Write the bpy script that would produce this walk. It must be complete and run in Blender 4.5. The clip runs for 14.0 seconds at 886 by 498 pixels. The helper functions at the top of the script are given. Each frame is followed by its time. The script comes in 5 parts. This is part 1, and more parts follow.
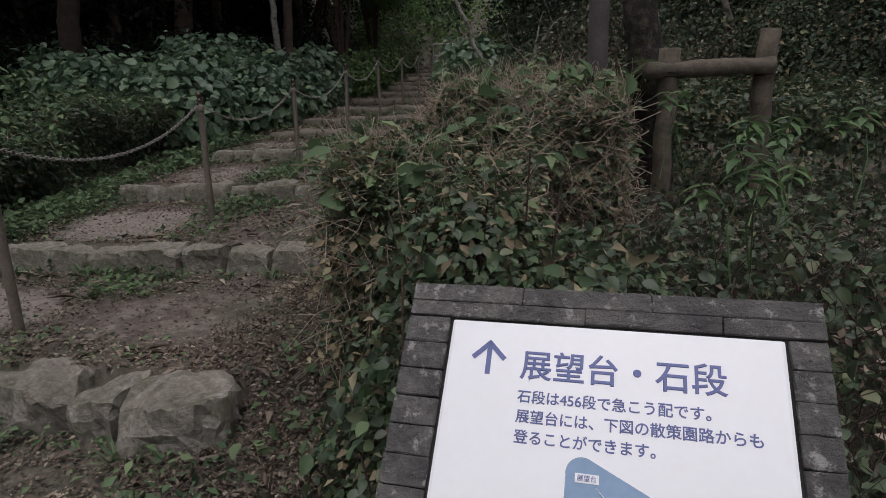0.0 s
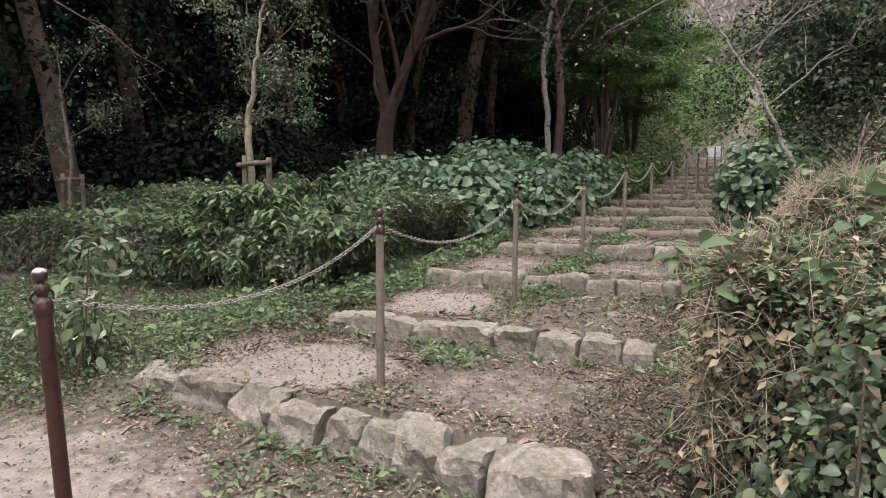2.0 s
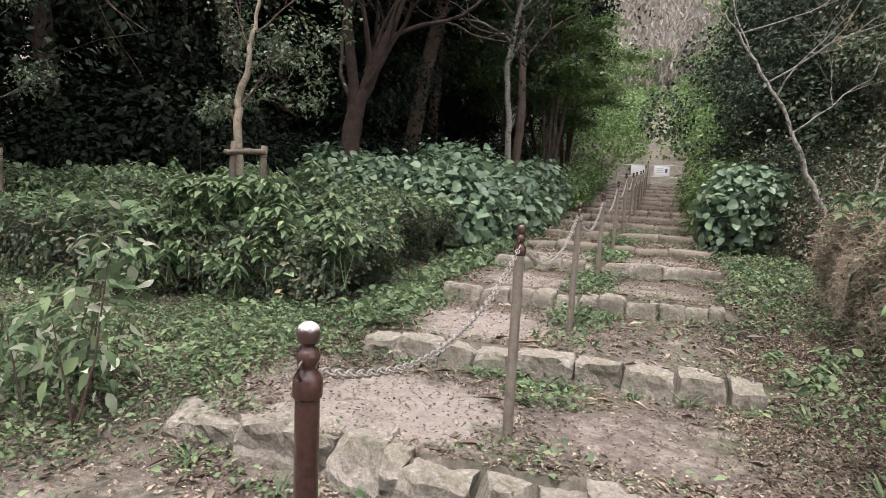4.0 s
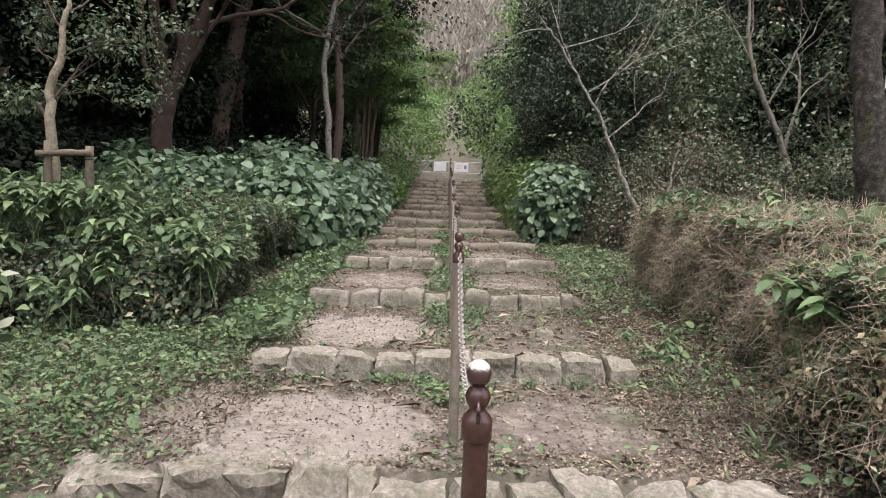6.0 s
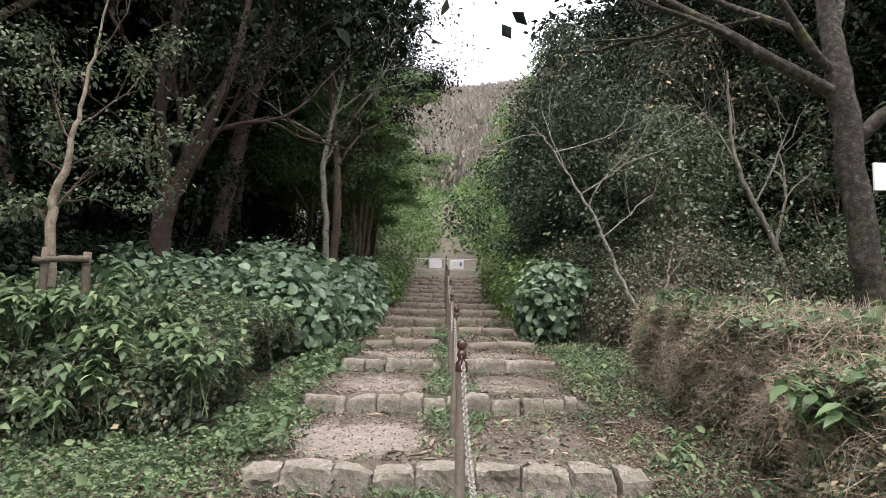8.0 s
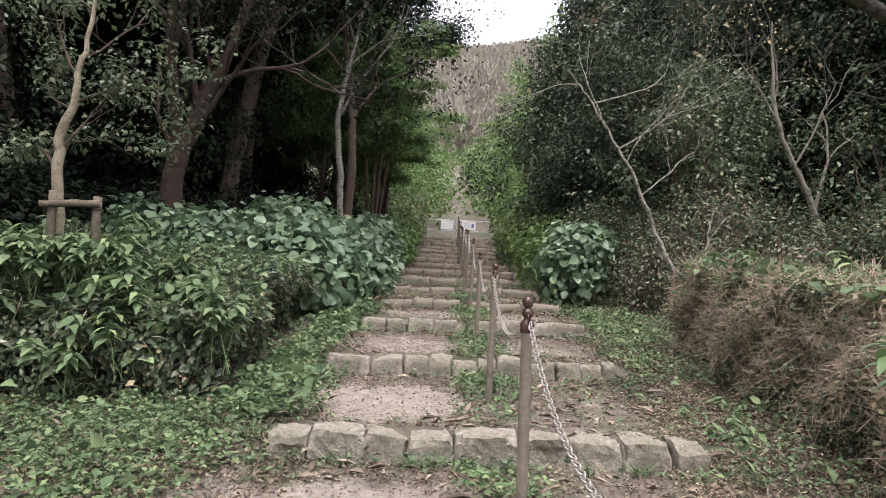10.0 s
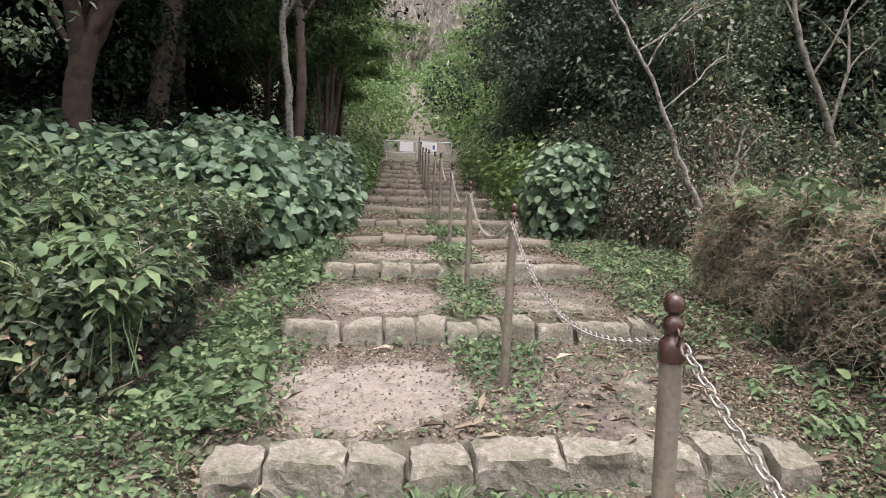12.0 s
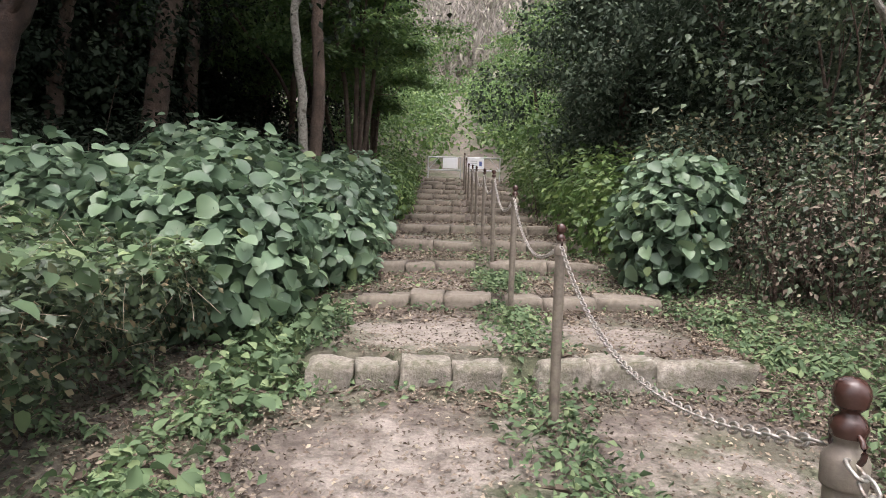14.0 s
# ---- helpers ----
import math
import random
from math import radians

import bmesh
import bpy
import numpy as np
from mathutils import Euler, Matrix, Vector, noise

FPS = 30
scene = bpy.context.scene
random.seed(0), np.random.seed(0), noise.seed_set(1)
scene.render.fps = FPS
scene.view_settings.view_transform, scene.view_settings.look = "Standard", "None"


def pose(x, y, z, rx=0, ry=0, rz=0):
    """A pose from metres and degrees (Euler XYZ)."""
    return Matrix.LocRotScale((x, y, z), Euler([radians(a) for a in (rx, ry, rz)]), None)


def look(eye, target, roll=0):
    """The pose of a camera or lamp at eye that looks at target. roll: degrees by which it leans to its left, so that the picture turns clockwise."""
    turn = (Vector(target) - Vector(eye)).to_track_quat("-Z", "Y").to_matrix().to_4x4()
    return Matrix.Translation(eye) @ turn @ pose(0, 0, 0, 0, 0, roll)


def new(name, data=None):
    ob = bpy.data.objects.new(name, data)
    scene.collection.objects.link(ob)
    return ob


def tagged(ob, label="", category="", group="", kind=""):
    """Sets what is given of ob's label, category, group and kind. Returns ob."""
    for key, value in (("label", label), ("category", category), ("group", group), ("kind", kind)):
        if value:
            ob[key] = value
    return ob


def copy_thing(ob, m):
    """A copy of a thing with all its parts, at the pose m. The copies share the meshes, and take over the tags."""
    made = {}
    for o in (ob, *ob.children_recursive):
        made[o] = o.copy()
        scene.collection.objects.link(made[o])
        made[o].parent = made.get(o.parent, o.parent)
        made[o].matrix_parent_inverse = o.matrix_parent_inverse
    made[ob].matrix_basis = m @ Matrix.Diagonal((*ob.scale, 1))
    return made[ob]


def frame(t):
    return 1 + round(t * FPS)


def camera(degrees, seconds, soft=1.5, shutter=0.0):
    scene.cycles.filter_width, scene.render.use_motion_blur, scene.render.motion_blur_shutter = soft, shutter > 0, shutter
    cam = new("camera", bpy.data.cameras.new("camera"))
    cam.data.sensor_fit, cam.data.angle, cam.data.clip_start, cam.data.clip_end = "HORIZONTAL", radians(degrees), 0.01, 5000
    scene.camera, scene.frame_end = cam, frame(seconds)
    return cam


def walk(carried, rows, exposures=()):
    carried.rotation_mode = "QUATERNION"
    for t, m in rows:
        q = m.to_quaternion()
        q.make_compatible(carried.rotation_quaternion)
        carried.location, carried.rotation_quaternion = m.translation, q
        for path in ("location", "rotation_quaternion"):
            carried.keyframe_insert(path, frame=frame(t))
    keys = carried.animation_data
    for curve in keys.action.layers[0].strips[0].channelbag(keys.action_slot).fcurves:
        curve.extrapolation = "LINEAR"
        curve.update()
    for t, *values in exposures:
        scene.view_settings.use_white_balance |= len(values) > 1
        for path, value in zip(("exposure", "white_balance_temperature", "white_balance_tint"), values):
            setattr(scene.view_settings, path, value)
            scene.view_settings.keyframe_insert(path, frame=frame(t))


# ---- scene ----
cam = camera(73.0, 14.0, soft=0.9)
EXPOSURES = [(0.0, 0.1, 6000, 15), (0.5, 0.55, 6000, 16), (1.0, 1.1, 6100, 15), (1.5, 1.6, 6250, 19), (2.0, 1.9, 6300, 18), (4.5, 2.1, 6250, 16), (7.5, 2.05, 6250, 15), (14.0, 2.25, 6250, 15)]
PATH = [
    (0, (2.773, -0.747, 1.425), (2.505, 1.174, 0.935), -1.2),
    (0.2, (2.727, -0.72, 1.423), (2.291, 1.189, 1.017), -0.8),
    (0.5, (2.67, -0.716, 1.445), (2.069, 1.162, 1.113), 0.7),
    (0.6, (2.657, -0.713, 1.427), (2.003, 1.151, 1.113), 0.6),
    (1, (2.54, -0.703, 1.415), (1.784, 1.126, 1.128), 1.7),
    (1.5, (2.316, -0.795, 1.369), (1.47, 1.006, 1.161), 1.4),
    (2, (2.215, -1.048, 1.388), (1.228, 0.685, 1.23), 0.2),
    (2.2, (2.058, -0.968, 1.406), (1.037, 0.744, 1.245), -0.6),
    (4.3, (0.461, -1.036, 1.422), (-0.127, 0.87, 1.27), 4.1),
    (4.5, (0.314, -1.01, 1.439), (-0.217, 0.912, 1.28), 4.2),
    (5, (0.064, -1.011, 1.445), (-0.244, 0.959, 1.285), 3.9),
    (5.5, (-0.042, -1.091, 1.445), (-0.148, 0.901, 1.292), 2.8),
    (6, (-0.059, -1.143, 1.453), (-0.062, 0.853, 1.326), 2.1),
    (6.5, (-0.063, -1.137, 1.467), (-0.059, 0.863, 1.425), 1.3),
    (7, (-0.075, -1.109, 1.499), (-0.077, 0.889, 1.586), 1.2),
    (7.5, (-0.093, -1.101, 1.515), (-0.102, 0.892, 1.685), 1.3),
    (7.7, (-0.092, -1.099, 1.515), (-0.095, 0.892, 1.707), 1.3),
    (9.8, (-0.311, -0.82, 1.439), (-0.311, 1.177, 1.543), 2.7),
    (10, (-0.358, -0.683, 1.448), (-0.369, 1.316, 1.516), 2.7),
    (10.5, (-0.424, -0.391, 1.462), (-0.43, 1.609, 1.466), 1.9),
    (11, (-0.467, -0.149, 1.467), (-0.391, 1.849, 1.427), 1.6),
    (11.5, (-0.579, 0.19, 1.555), (-0.424, 2.182, 1.464), 1.8),
    (12, (-0.626, 0.677, 1.558), (-0.475, 2.663, 1.372), 1.9),
    (12.5, (-0.637, 1.395, 1.54), (-0.538, 3.386, 1.372), 1.3),
    (13, (-0.668, 2.055, 1.685), (-0.565, 4.044, 1.502), 1.5),
    (13.5, (-0.615, 2.621, 1.746), (-0.535, 4.611, 1.568), 1.8),
    (14, (-0.548, 3.287, 1.741), (-0.549, 5.282, 1.605), 1.5),
]
walk(cam, [(t, look(eye, target, roll)) for t, eye, target, roll in PATH], EXPOSURES)

# ---- world and light ----
world = bpy.data.worlds.new("overcast_sky")
scene.world = world
world.use_nodes = True
wn = world.node_tree
sky = wn.nodes.new("ShaderNodeTexSky")
sky.sky_type = "NISHITA"
sky.sun_disc = False
sky.sun_elevation, sky.sun_rotation = radians(74), radians(180)
sky.air_density, sky.dust_density, sky.ozone_density = 0.25, 10.0, 0.0
bg = wn.nodes["Background"]
bg.inputs["Strength"].default_value = 0.15
cloud = wn.nodes.new("ShaderNodeMix")
cloud.data_type = "RGBA"
cloud.inputs["Factor"].default_value = 0.7
cloud.inputs["B"].default_value = (4.2, 4.3, 4.3, 1)  # an even white cloud cover
wn.links.new(sky.outputs[0], cloud.inputs["A"])
wn.links.new(cloud.outputs["Result"], bg.inputs[0])
sun_data = bpy.data.lights.new("sun", "SUN")
sun_data.energy, sun_data.angle, sun_data.color = 0.5, radians(40), (1.0, 0.97, 0.93)
sun = new("sun", sun_data)
sun.matrix_world = look((0, -3.6, 30), (0, 5, 0))


# ---- materials ----
def nodes_of(name):
    m = bpy.data.materials.new(name)
    m.use_nodes = True
    return m, m.node_tree, m.node_tree.nodes["Principled BSDF"]


def ramp(nt, fac, stops):
    r = nt.nodes.new("ShaderNodeValToRGB")
    while len(r.color_ramp.elements) < len(stops):
        r.color_ramp.elements.new(0.5)
    for e, (p, c) in zip(r.color_ramp.elements, stops):
        e.position, e.color = p, (*c, 1)
    nt.links.new(fac, r.inputs[0])
    return r.outputs[0]


def tex_noise(nt, scale, detail=4, rough=0.6, coord="Object"):
    tc = nt.nodes.new("ShaderNodeTexCoord")
    n = nt.nodes.new("ShaderNodeTexNoise")
    n.inputs["Scale"].default_value, n.inputs["Detail"].default_value, n.inputs["Roughness"].default_value = scale, detail, rough
    nt.links.new(tc.outputs[coord], n.inputs["Vector"])
    return n.outputs["Fac"]


def mix(nt, a, b, fac, mode="MIX"):
    m = nt.nodes.new("ShaderNodeMix")
    m.data_type, m.blend_type = "RGBA", mode
    for sock, v in ((m.inputs["Factor"], fac), (m.inputs["A"], a), (m.inputs["B"], b)):
        if isinstance(v, bpy.types.NodeSocket):
            nt.links.new(v, sock)
        elif isinstance(v, tuple):
            sock.default_value = (*v, 1)
        else:
            sock.default_value = v
    return m.outputs["Result"]


def bump(nt, bsdf, height, strength, distance=0.01):
    b = nt.nodes.new("ShaderNodeBump")
    b.inputs["Strength"].default_value, b.inputs["Distance"].default_value = strength, distance
    nt.links.new(height, b.inputs["Height"])
    nt.links.new(b.outputs[0], bsdf.inputs["Normal"])


def surface(name, stops, scale, fine, rough=0.8, bump_by=0.4, metal=0.0, stain=None, dist=0.01, grain=0.7):
    """Colour by two noises, relief by the finer one; stain: (colour, scale, low, high)."""
    m, nt, b = nodes_of(name)
    n1, n2 = tex_noise(nt, scale), tex_noise(nt, fine, 6, 0.7)
    c = ramp(nt, n1, stops)
    c = mix(nt, c, ramp(nt, n2, [(0.3, (0.55, 0.55, 0.55)), (0.7, (1.25, 1.25, 1.25))]), grain, "MULTIPLY")
    if stain:
        col, sc, lo, hi = stain
        c = mix(nt, c, col, ramp(nt, tex_noise(nt, sc, 8, 0.7), [(lo, (0, 0, 0)), (hi, (1, 1, 1))]))
    nt.links.new(c, b.inputs["Base Color"])
    b.inputs["Roughness"].default_value, b.inputs["Metallic"].default_value = rough, metal
    bump(nt, b, n2, bump_by, dist)
    return m


def leaf_material(name, stops, rough=0.45, through_light=0.22):
    """Each leaf its own tone; a little light passes through."""
    m, nt, b = nodes_of(name)
    g = nt.nodes.new("ShaderNodeNewGeometry")
    c = ramp(nt, g.outputs["Random Per Island"], stops)
    c = mix(nt, c, ramp(nt, tex_noise(nt, 1.7, 3), [(0.3, (0.6, 0.62, 0.6)), (0.7, (1.2, 1.2, 1.1))]), 1.0, "MULTIPLY")
    nt.links.new(c, b.inputs["Base Color"])
    b.inputs["Roughness"].default_value, b.inputs["Specular IOR Level"].default_value = rough, 0.5 if rough < 0.6 else 0.15
    t = nt.nodes.new("ShaderNodeBsdfTranslucent")
    nt.links.new(c, t.inputs["Color"])
    mx = nt.nodes.new("ShaderNodeMixShader")
    mx.inputs[0].default_value = through_light
    nt.links.new(b.outputs[0], mx.inputs[1])
    nt.links.new(t.outputs[0], mx.inputs[2])
    nt.links.new(mx.outputs[0], nt.nodes["Material Output"].inputs[0])
    return m


STONE = surface("weathered_granite", [(0.3, (0.16, 0.142, 0.115)), (0.5, (0.29, 0.262, 0.22)), (0.7, (0.43, 0.4, 0.35))], 7, 55, 0.9, 0.9,
                stain=((0.09, 0.09, 0.048), 5, 0.45, 0.66), dist=0.016)
STEP = surface("worn_step_stone", [(0.3, (0.115, 0.095, 0.075)), (0.7, (0.28, 0.245, 0.2))], 4, 40, 0.9, 0.6, stain=((0.09, 0.08, 0.055), 5, 0.46, 0.68))
PAINT = surface("brown_paint", [(0.3, (0.04, 0.019, 0.015)), (0.7, (0.068, 0.033, 0.026))], 9, 60, 0.26, 0.12, stain=((0.55, 0.5, 0.45), 38, 0.7, 0.73))
PAINT_WORN = surface("faded_brown_paint", [(0.3, (0.12, 0.098, 0.08)), (0.7, (0.21, 0.18, 0.145))], 6, 50, 0.6, 0.2, stain=((0.22, 0.2, 0.14), 12, 0.5, 0.75))
CHAIN = surface("galvanised_chain", [(0.3, (0.3, 0.285, 0.26)), (0.7, (0.55, 0.53, 0.49))], 15, 80, 0.42, 0.2, 0.6, stain=((0.12, 0.065, 0.04), 25, 0.5, 0.66))
STEEL = surface("galvanised_steel", [(0.3, (0.4, 0.42, 0.42)), (0.7, (0.55, 0.57, 0.57))], 6, 60, 0.45, 0.1, 0.5)
DARKPOLE = surface("dark_brown_pole", [(0.3, (0.035, 0.03, 0.03)), (0.7, (0.06, 0.05, 0.05))], 8, 70, 0.92, 0.15)
LOG = surface("weathered_log", [(0.35, (0.075, 0.06, 0.045)), (0.65, (0.18, 0.147, 0.11))], 8, 55, 0.9, 0.8, stain=((0.09, 0.1, 0.06), 9, 0.55, 0.75))
BARK = surface("brown_bark", [(0.3, (0.06, 0.042, 0.032)), (0.7, (0.15, 0.105, 0.08))], 5, 28, 0.95, 1.0, stain=((0.2, 0.2, 0.17), 6, 0.6, 0.8), dist=0.03)
BARK_RED = surface("red_brown_bark", [(0.3, (0.022, 0.015, 0.012)), (0.7, (0.07, 0.041, 0.03))], 9, 34, 0.95, 1.0, dist=0.03)
BARK_PALE = surface("pale_mottled_bark", [(0.3, (0.12, 0.105, 0.085)), (0.6, (0.27, 0.25, 0.215)), (0.75, (0.42, 0.4, 0.36))], 7, 35, 0.9, 0.8,
                    stain=((0.07, 0.065, 0.045), 7, 0.45, 0.6), dist=0.02)
BARK_MOSS = surface("mossy_bark", [(0.42, (0.022, 0.018, 0.014)), (0.55, (0.05, 0.042, 0.034)), (0.7, (0.11, 0.102, 0.088))], 17, 30, 0.95, 1.0,
                    stain=((0.12, 0.13, 0.04), 4, 0.55, 0.7), dist=0.03)
BARK_WHITE = surface("white_blotched_bark", [(0.35, (0.14, 0.125, 0.105)), (0.5, (0.31, 0.29, 0.255)), (0.7, (0.5, 0.48, 0.44))], 9, 35, 0.9, 0.8, stain=((0.075, 0.07, 0.05), 9, 0.48, 0.6), dist=0.02)
BARK_CREAM = surface("cream_peeling_bark", [(0.3, (0.2, 0.165, 0.115)), (0.6, (0.38, 0.33, 0.245)), (0.75, (0.5, 0.46, 0.37))], 8, 35, 0.9, 0.8, stain=((0.1, 0.085, 0.06), 8, 0.5, 0.64), dist=0.02)
TWIG = surface("dry_twig", [(0.3, (0.32, 0.25, 0.18)), (0.7, (0.5, 0.42, 0.33))], 5, 40, 0.9, 0.3)
BRICK = surface("dark_brick", [(0.3, (0.075, 0.072, 0.07)), (0.5, (0.13, 0.125, 0.118)), (0.7, (0.2, 0.19, 0.175))], 14, 110, 0.85, 0.9, stain=((0.36, 0.35, 0.33), 45, 0.56, 0.64))
MORTAR = surface("dark_mortar", [(0.3, (0.015, 0.015, 0.014)), (0.7, (0.03, 0.03, 0.028))], 20, 90, 0.95, 0.4)
PLATE = surface("white_sign_plate", [(0.3, (0.86, 0.87, 0.88)), (0.7, (0.89, 0.9, 0.91))], 3, 60, 0.25, 0.01, grain=0.04)
INK = surface("blue_ink", [(0.3, (0.085, 0.11, 0.29)), (0.7, (0.11, 0.14, 0.34))], 20, 90, 0.4, 0.02, grain=0.15)
MAP_BLUE = surface("pale_blue_print", [(0.3, (0.19, 0.3, 0.45)), (0.7, (0.24, 0.36, 0.52))], 10, 90, 0.35, 0.02, grain=0.15)

LEAF_HEDGE = leaf_material("hedge_leaf", [(0.0, (0.05, 0.076, 0.048)), (0.5, (0.105, 0.145, 0.09)), (0.9, (0.155, 0.2, 0.12)), (1.0, (0.23, 0.24, 0.14))], 0.5, 0.28)
LEAF_WEED = leaf_material("weed_leaf", [(0.0, (0.085, 0.13, 0.075)), (0.6, (0.155, 0.225, 0.125)), (1.0, (0.24, 0.305, 0.165))], 0.62, 0.28)
LEAF_BIG = leaf_material("hydrangea_leaf", [(0.0, (0.085, 0.135, 0.09)), (0.5, (0.15, 0.225, 0.148)), (0.96, (0.21, 0.295, 0.188)), (1.0, (0.25, 0.3, 0.13))], 0.45, 0.3)
LEAF_YELLOW = leaf_material("yellow_green_leaf", [(0.0, (0.07, 0.125, 0.04)), (0.5, (0.12, 0.195, 0.062)), (1.0, (0.2, 0.28, 0.095))], 0.5, 0.35)
LEAF_MAPLE = leaf_material("maple_leaf", [(0.0, (0.075, 0.135, 0.05)), (0.6, (0.135, 0.225, 0.08)), (1.0, (0.22, 0.31, 0.105))], 0.55, 0.4)
LEAF_DARK = leaf_material("evergreen_leaf", [(0.0, (0.03, 0.046, 0.031)), (0.6, (0.066, 0.092, 0.063)), (1.0, (0.115, 0.142, 0.1))], 0.63, 0.14)
# near-black: the gloom of the wood is painted into this leaf colour
LEAF_SHADE = leaf_material("shaded_wood_leaf", [(0.0, (0.008, 0.013, 0.008)), (0.6, (0.017, 0.027, 0.017)), (1.0, (0.032, 0.043, 0.027))], 0.8, 0.06)
LEAF_BRIGHT = leaf_material("young_leaf", [(0.0, (0.1, 0.17, 0.08)), (1.0, (0.16, 0.25, 0.11))], 0.45, 0.3)
LEAF_PALE = leaf_material("pale_flower_bract", [(0.0, (0.3, 0.34, 0.25)), (1.0, (0.6, 0.6, 0.5))], 0.6, 0.3)
LEAF_DRY = leaf_material("dry_leaf", [(0.0, (0.085, 0.065, 0.054)), (0.5, (0.175, 0.138, 0.115)), (0.88, (0.275, 0.23, 0.19)), (1.0, (0.42, 0.37, 0.3))], 0.85, 0.08)
LEAF_RED = leaf_material("rusty_twig_leaf", [(0.0, (0.17, 0.135, 0.09)), (0.6, (0.31, 0.26, 0.175)), (1.0, (0.42, 0.37, 0.25))], 0.85, 0.15)
LEAF_FAR = leaf_material("far_bare_wood", [(0.0, (0.24, 0.21, 0.195)), (0.6, (0.31, 0.275, 0.255)), (1.0, (0.28, 0.275, 0.22))], 0.9, 0.1)


def soil_material():
    """Dark leaf-littered soil with bald pale sand where feet wear it, and moss."""
    m, nt, b = nodes_of("forest_soil")
    fine, mid, broad = tex_noise(nt, 60, 8, 0.75), tex_noise(nt, 9, 6, 0.65), tex_noise(nt, 0.9, 4)
    litter = ramp(nt, mid, [(0.3, (0.068, 0.055, 0.045)), (0.55, (0.15, 0.124, 0.104)), (0.72, (0.235, 0.2, 0.168))])
    moss = ramp(nt, mid, [(0.3, (0.04, 0.055, 0.025)), (0.7, (0.09, 0.11, 0.05))])
    c = mix(nt, litter, moss, ramp(nt, broad, [(0.45, (0, 0, 0)), (0.62, (0.7, 0.7, 0.7))]))
    sand = ramp(nt, mid, [(0.3, (0.19, 0.166, 0.142)), (0.7, (0.32, 0.282, 0.245))])
    wear = nt.nodes.new("ShaderNodeAttribute")
    wear.attribute_name = "worn"
    add = nt.nodes.new("ShaderNodeMath")
    add.operation = "MULTIPLY_ADD"
    nt.links.new(tex_noise(nt, 3.5, 8, 0.72), add.inputs[0])
    add.inputs[1].default_value = 1.25
    nt.links.new(wear.outputs["Fac"], add.inputs[2])
    c = mix(nt, c, sand, ramp(nt, add.outputs[0], [(0.86, (0, 0, 0)), (1.0, (0.8, 0.8, 0.8)), (1.2, (1, 1, 1))]))
    c = mix(nt, c, ramp(nt, fine, [(0.3, (0.5, 0.5, 0.5)), (0.7, (1.3, 1.3, 1.3))]), 0.75, "MULTIPLY")
    nt.links.new(c, b.inputs["Base Color"])
    b.inputs["Roughness"].default_value = 0.95
    bump(nt, b, fine, 0.7, 0.015)
    return m


SOIL = soil_material()


def worn_ball_material():
    """Brown paint rubbed off the crown of a ball head, in ragged patches."""
    m, nt, b = nodes_of("rubbed_brown_paint")
    tc, sep = nt.nodes.new("ShaderNodeTexCoord"), nt.nodes.new("ShaderNodeSeparateXYZ")
    nt.links.new(tc.outputs["Object"], sep.inputs[0])
    rng_node = nt.nodes.new("ShaderNodeMapRange")
    rng_node.inputs["From Min"].default_value, rng_node.inputs["From Max"].default_value = 1.13 - 0.026, 1.13 - 0.001
    nt.links.new(sep.outputs["Z"], rng_node.inputs["Value"])
    add = nt.nodes.new("ShaderNodeMath")
    add.operation = "MULTIPLY_ADD"
    nt.links.new(tex_noise(nt, 90, 8, 0.75), add.inputs[0])
    add.inputs[1].default_value = 0.9
    nt.links.new(rng_node.outputs[0], add.inputs[2])
    c = mix(nt, (0.05, 0.028, 0.024), (0.5, 0.48, 0.46), ramp(nt, add.outputs[0], [(0.8, (0, 0, 0)), (0.98, (0.3, 0.3, 0.3)), (1.5, (0.8, 0.8, 0.8))]))
    nt.links.new(c, b.inputs["Base Color"])
    b.inputs["Roughness"].default_value = 0.3
    return m


BALL = worn_ball_material()


# ---- mesh helpers ----
rng = np.random.default_rng(7)


def mesh_np(name, verts, faces, material, smooth=False):
    """A mesh from arrays: verts (n, 3), faces (m, k), all of one arity."""
    verts, faces = np.asarray(verts, np.float32), np.asarray(faces, np.int32)
    me = bpy.data.meshes.new(name)
    k = faces.shape[1]
    me.vertices.add(len(verts)), me.loops.add(faces.size), me.polygons.add(len(faces))
    me.vertices.foreach_set("co", verts.ravel())
    me.loops.foreach_set("vertex_index", faces.ravel())
    me.polygons.foreach_set("loop_start", np.arange(0, faces.size, k, dtype=np.int32))
    if smooth:
        me.polygons.foreach_set("use_smooth", np.ones(len(faces), bool))
    me.materials.append(material)
    me.update(calc_edges=True)
    return me


def child(name, me, parent, label=""):
    ob = new(name, me)
    ob.parent = parent
    return tagged(ob, label) if label else ob


def part(name, bm, material, parent, label="", smooth=False):
    me = bpy.data.meshes.new(name)
    bm.normal_update()
    bm.to_mesh(me)
    bm.free()
    me.materials.append(material)
    if smooth:
        me.polygons.foreach_set("use_smooth", np.ones(len(me.polygons), bool))
    return child(name, me, parent, label)


def thing(name, label, category, at=(0, 0, 0), group="", kind=""):
    ob = new(name)
    ob.empty_display_size = 0.1
    ob.location = at
    return tagged(ob, label, category, group, kind)


def box(bm, size, m=None, bevel=0.0):
    g = bmesh.ops.create_cube(bm, size=1.0, matrix=(m or Matrix()) @ Matrix.Diagonal((*size, 1)))
    if bevel:
        edges = list({e for v in g["verts"] for e in v.link_edges})
        bmesh.ops.bevel(bm, geom=edges, offset=bevel, segments=2, affect="EDGES", profile=0.6)
    return bm


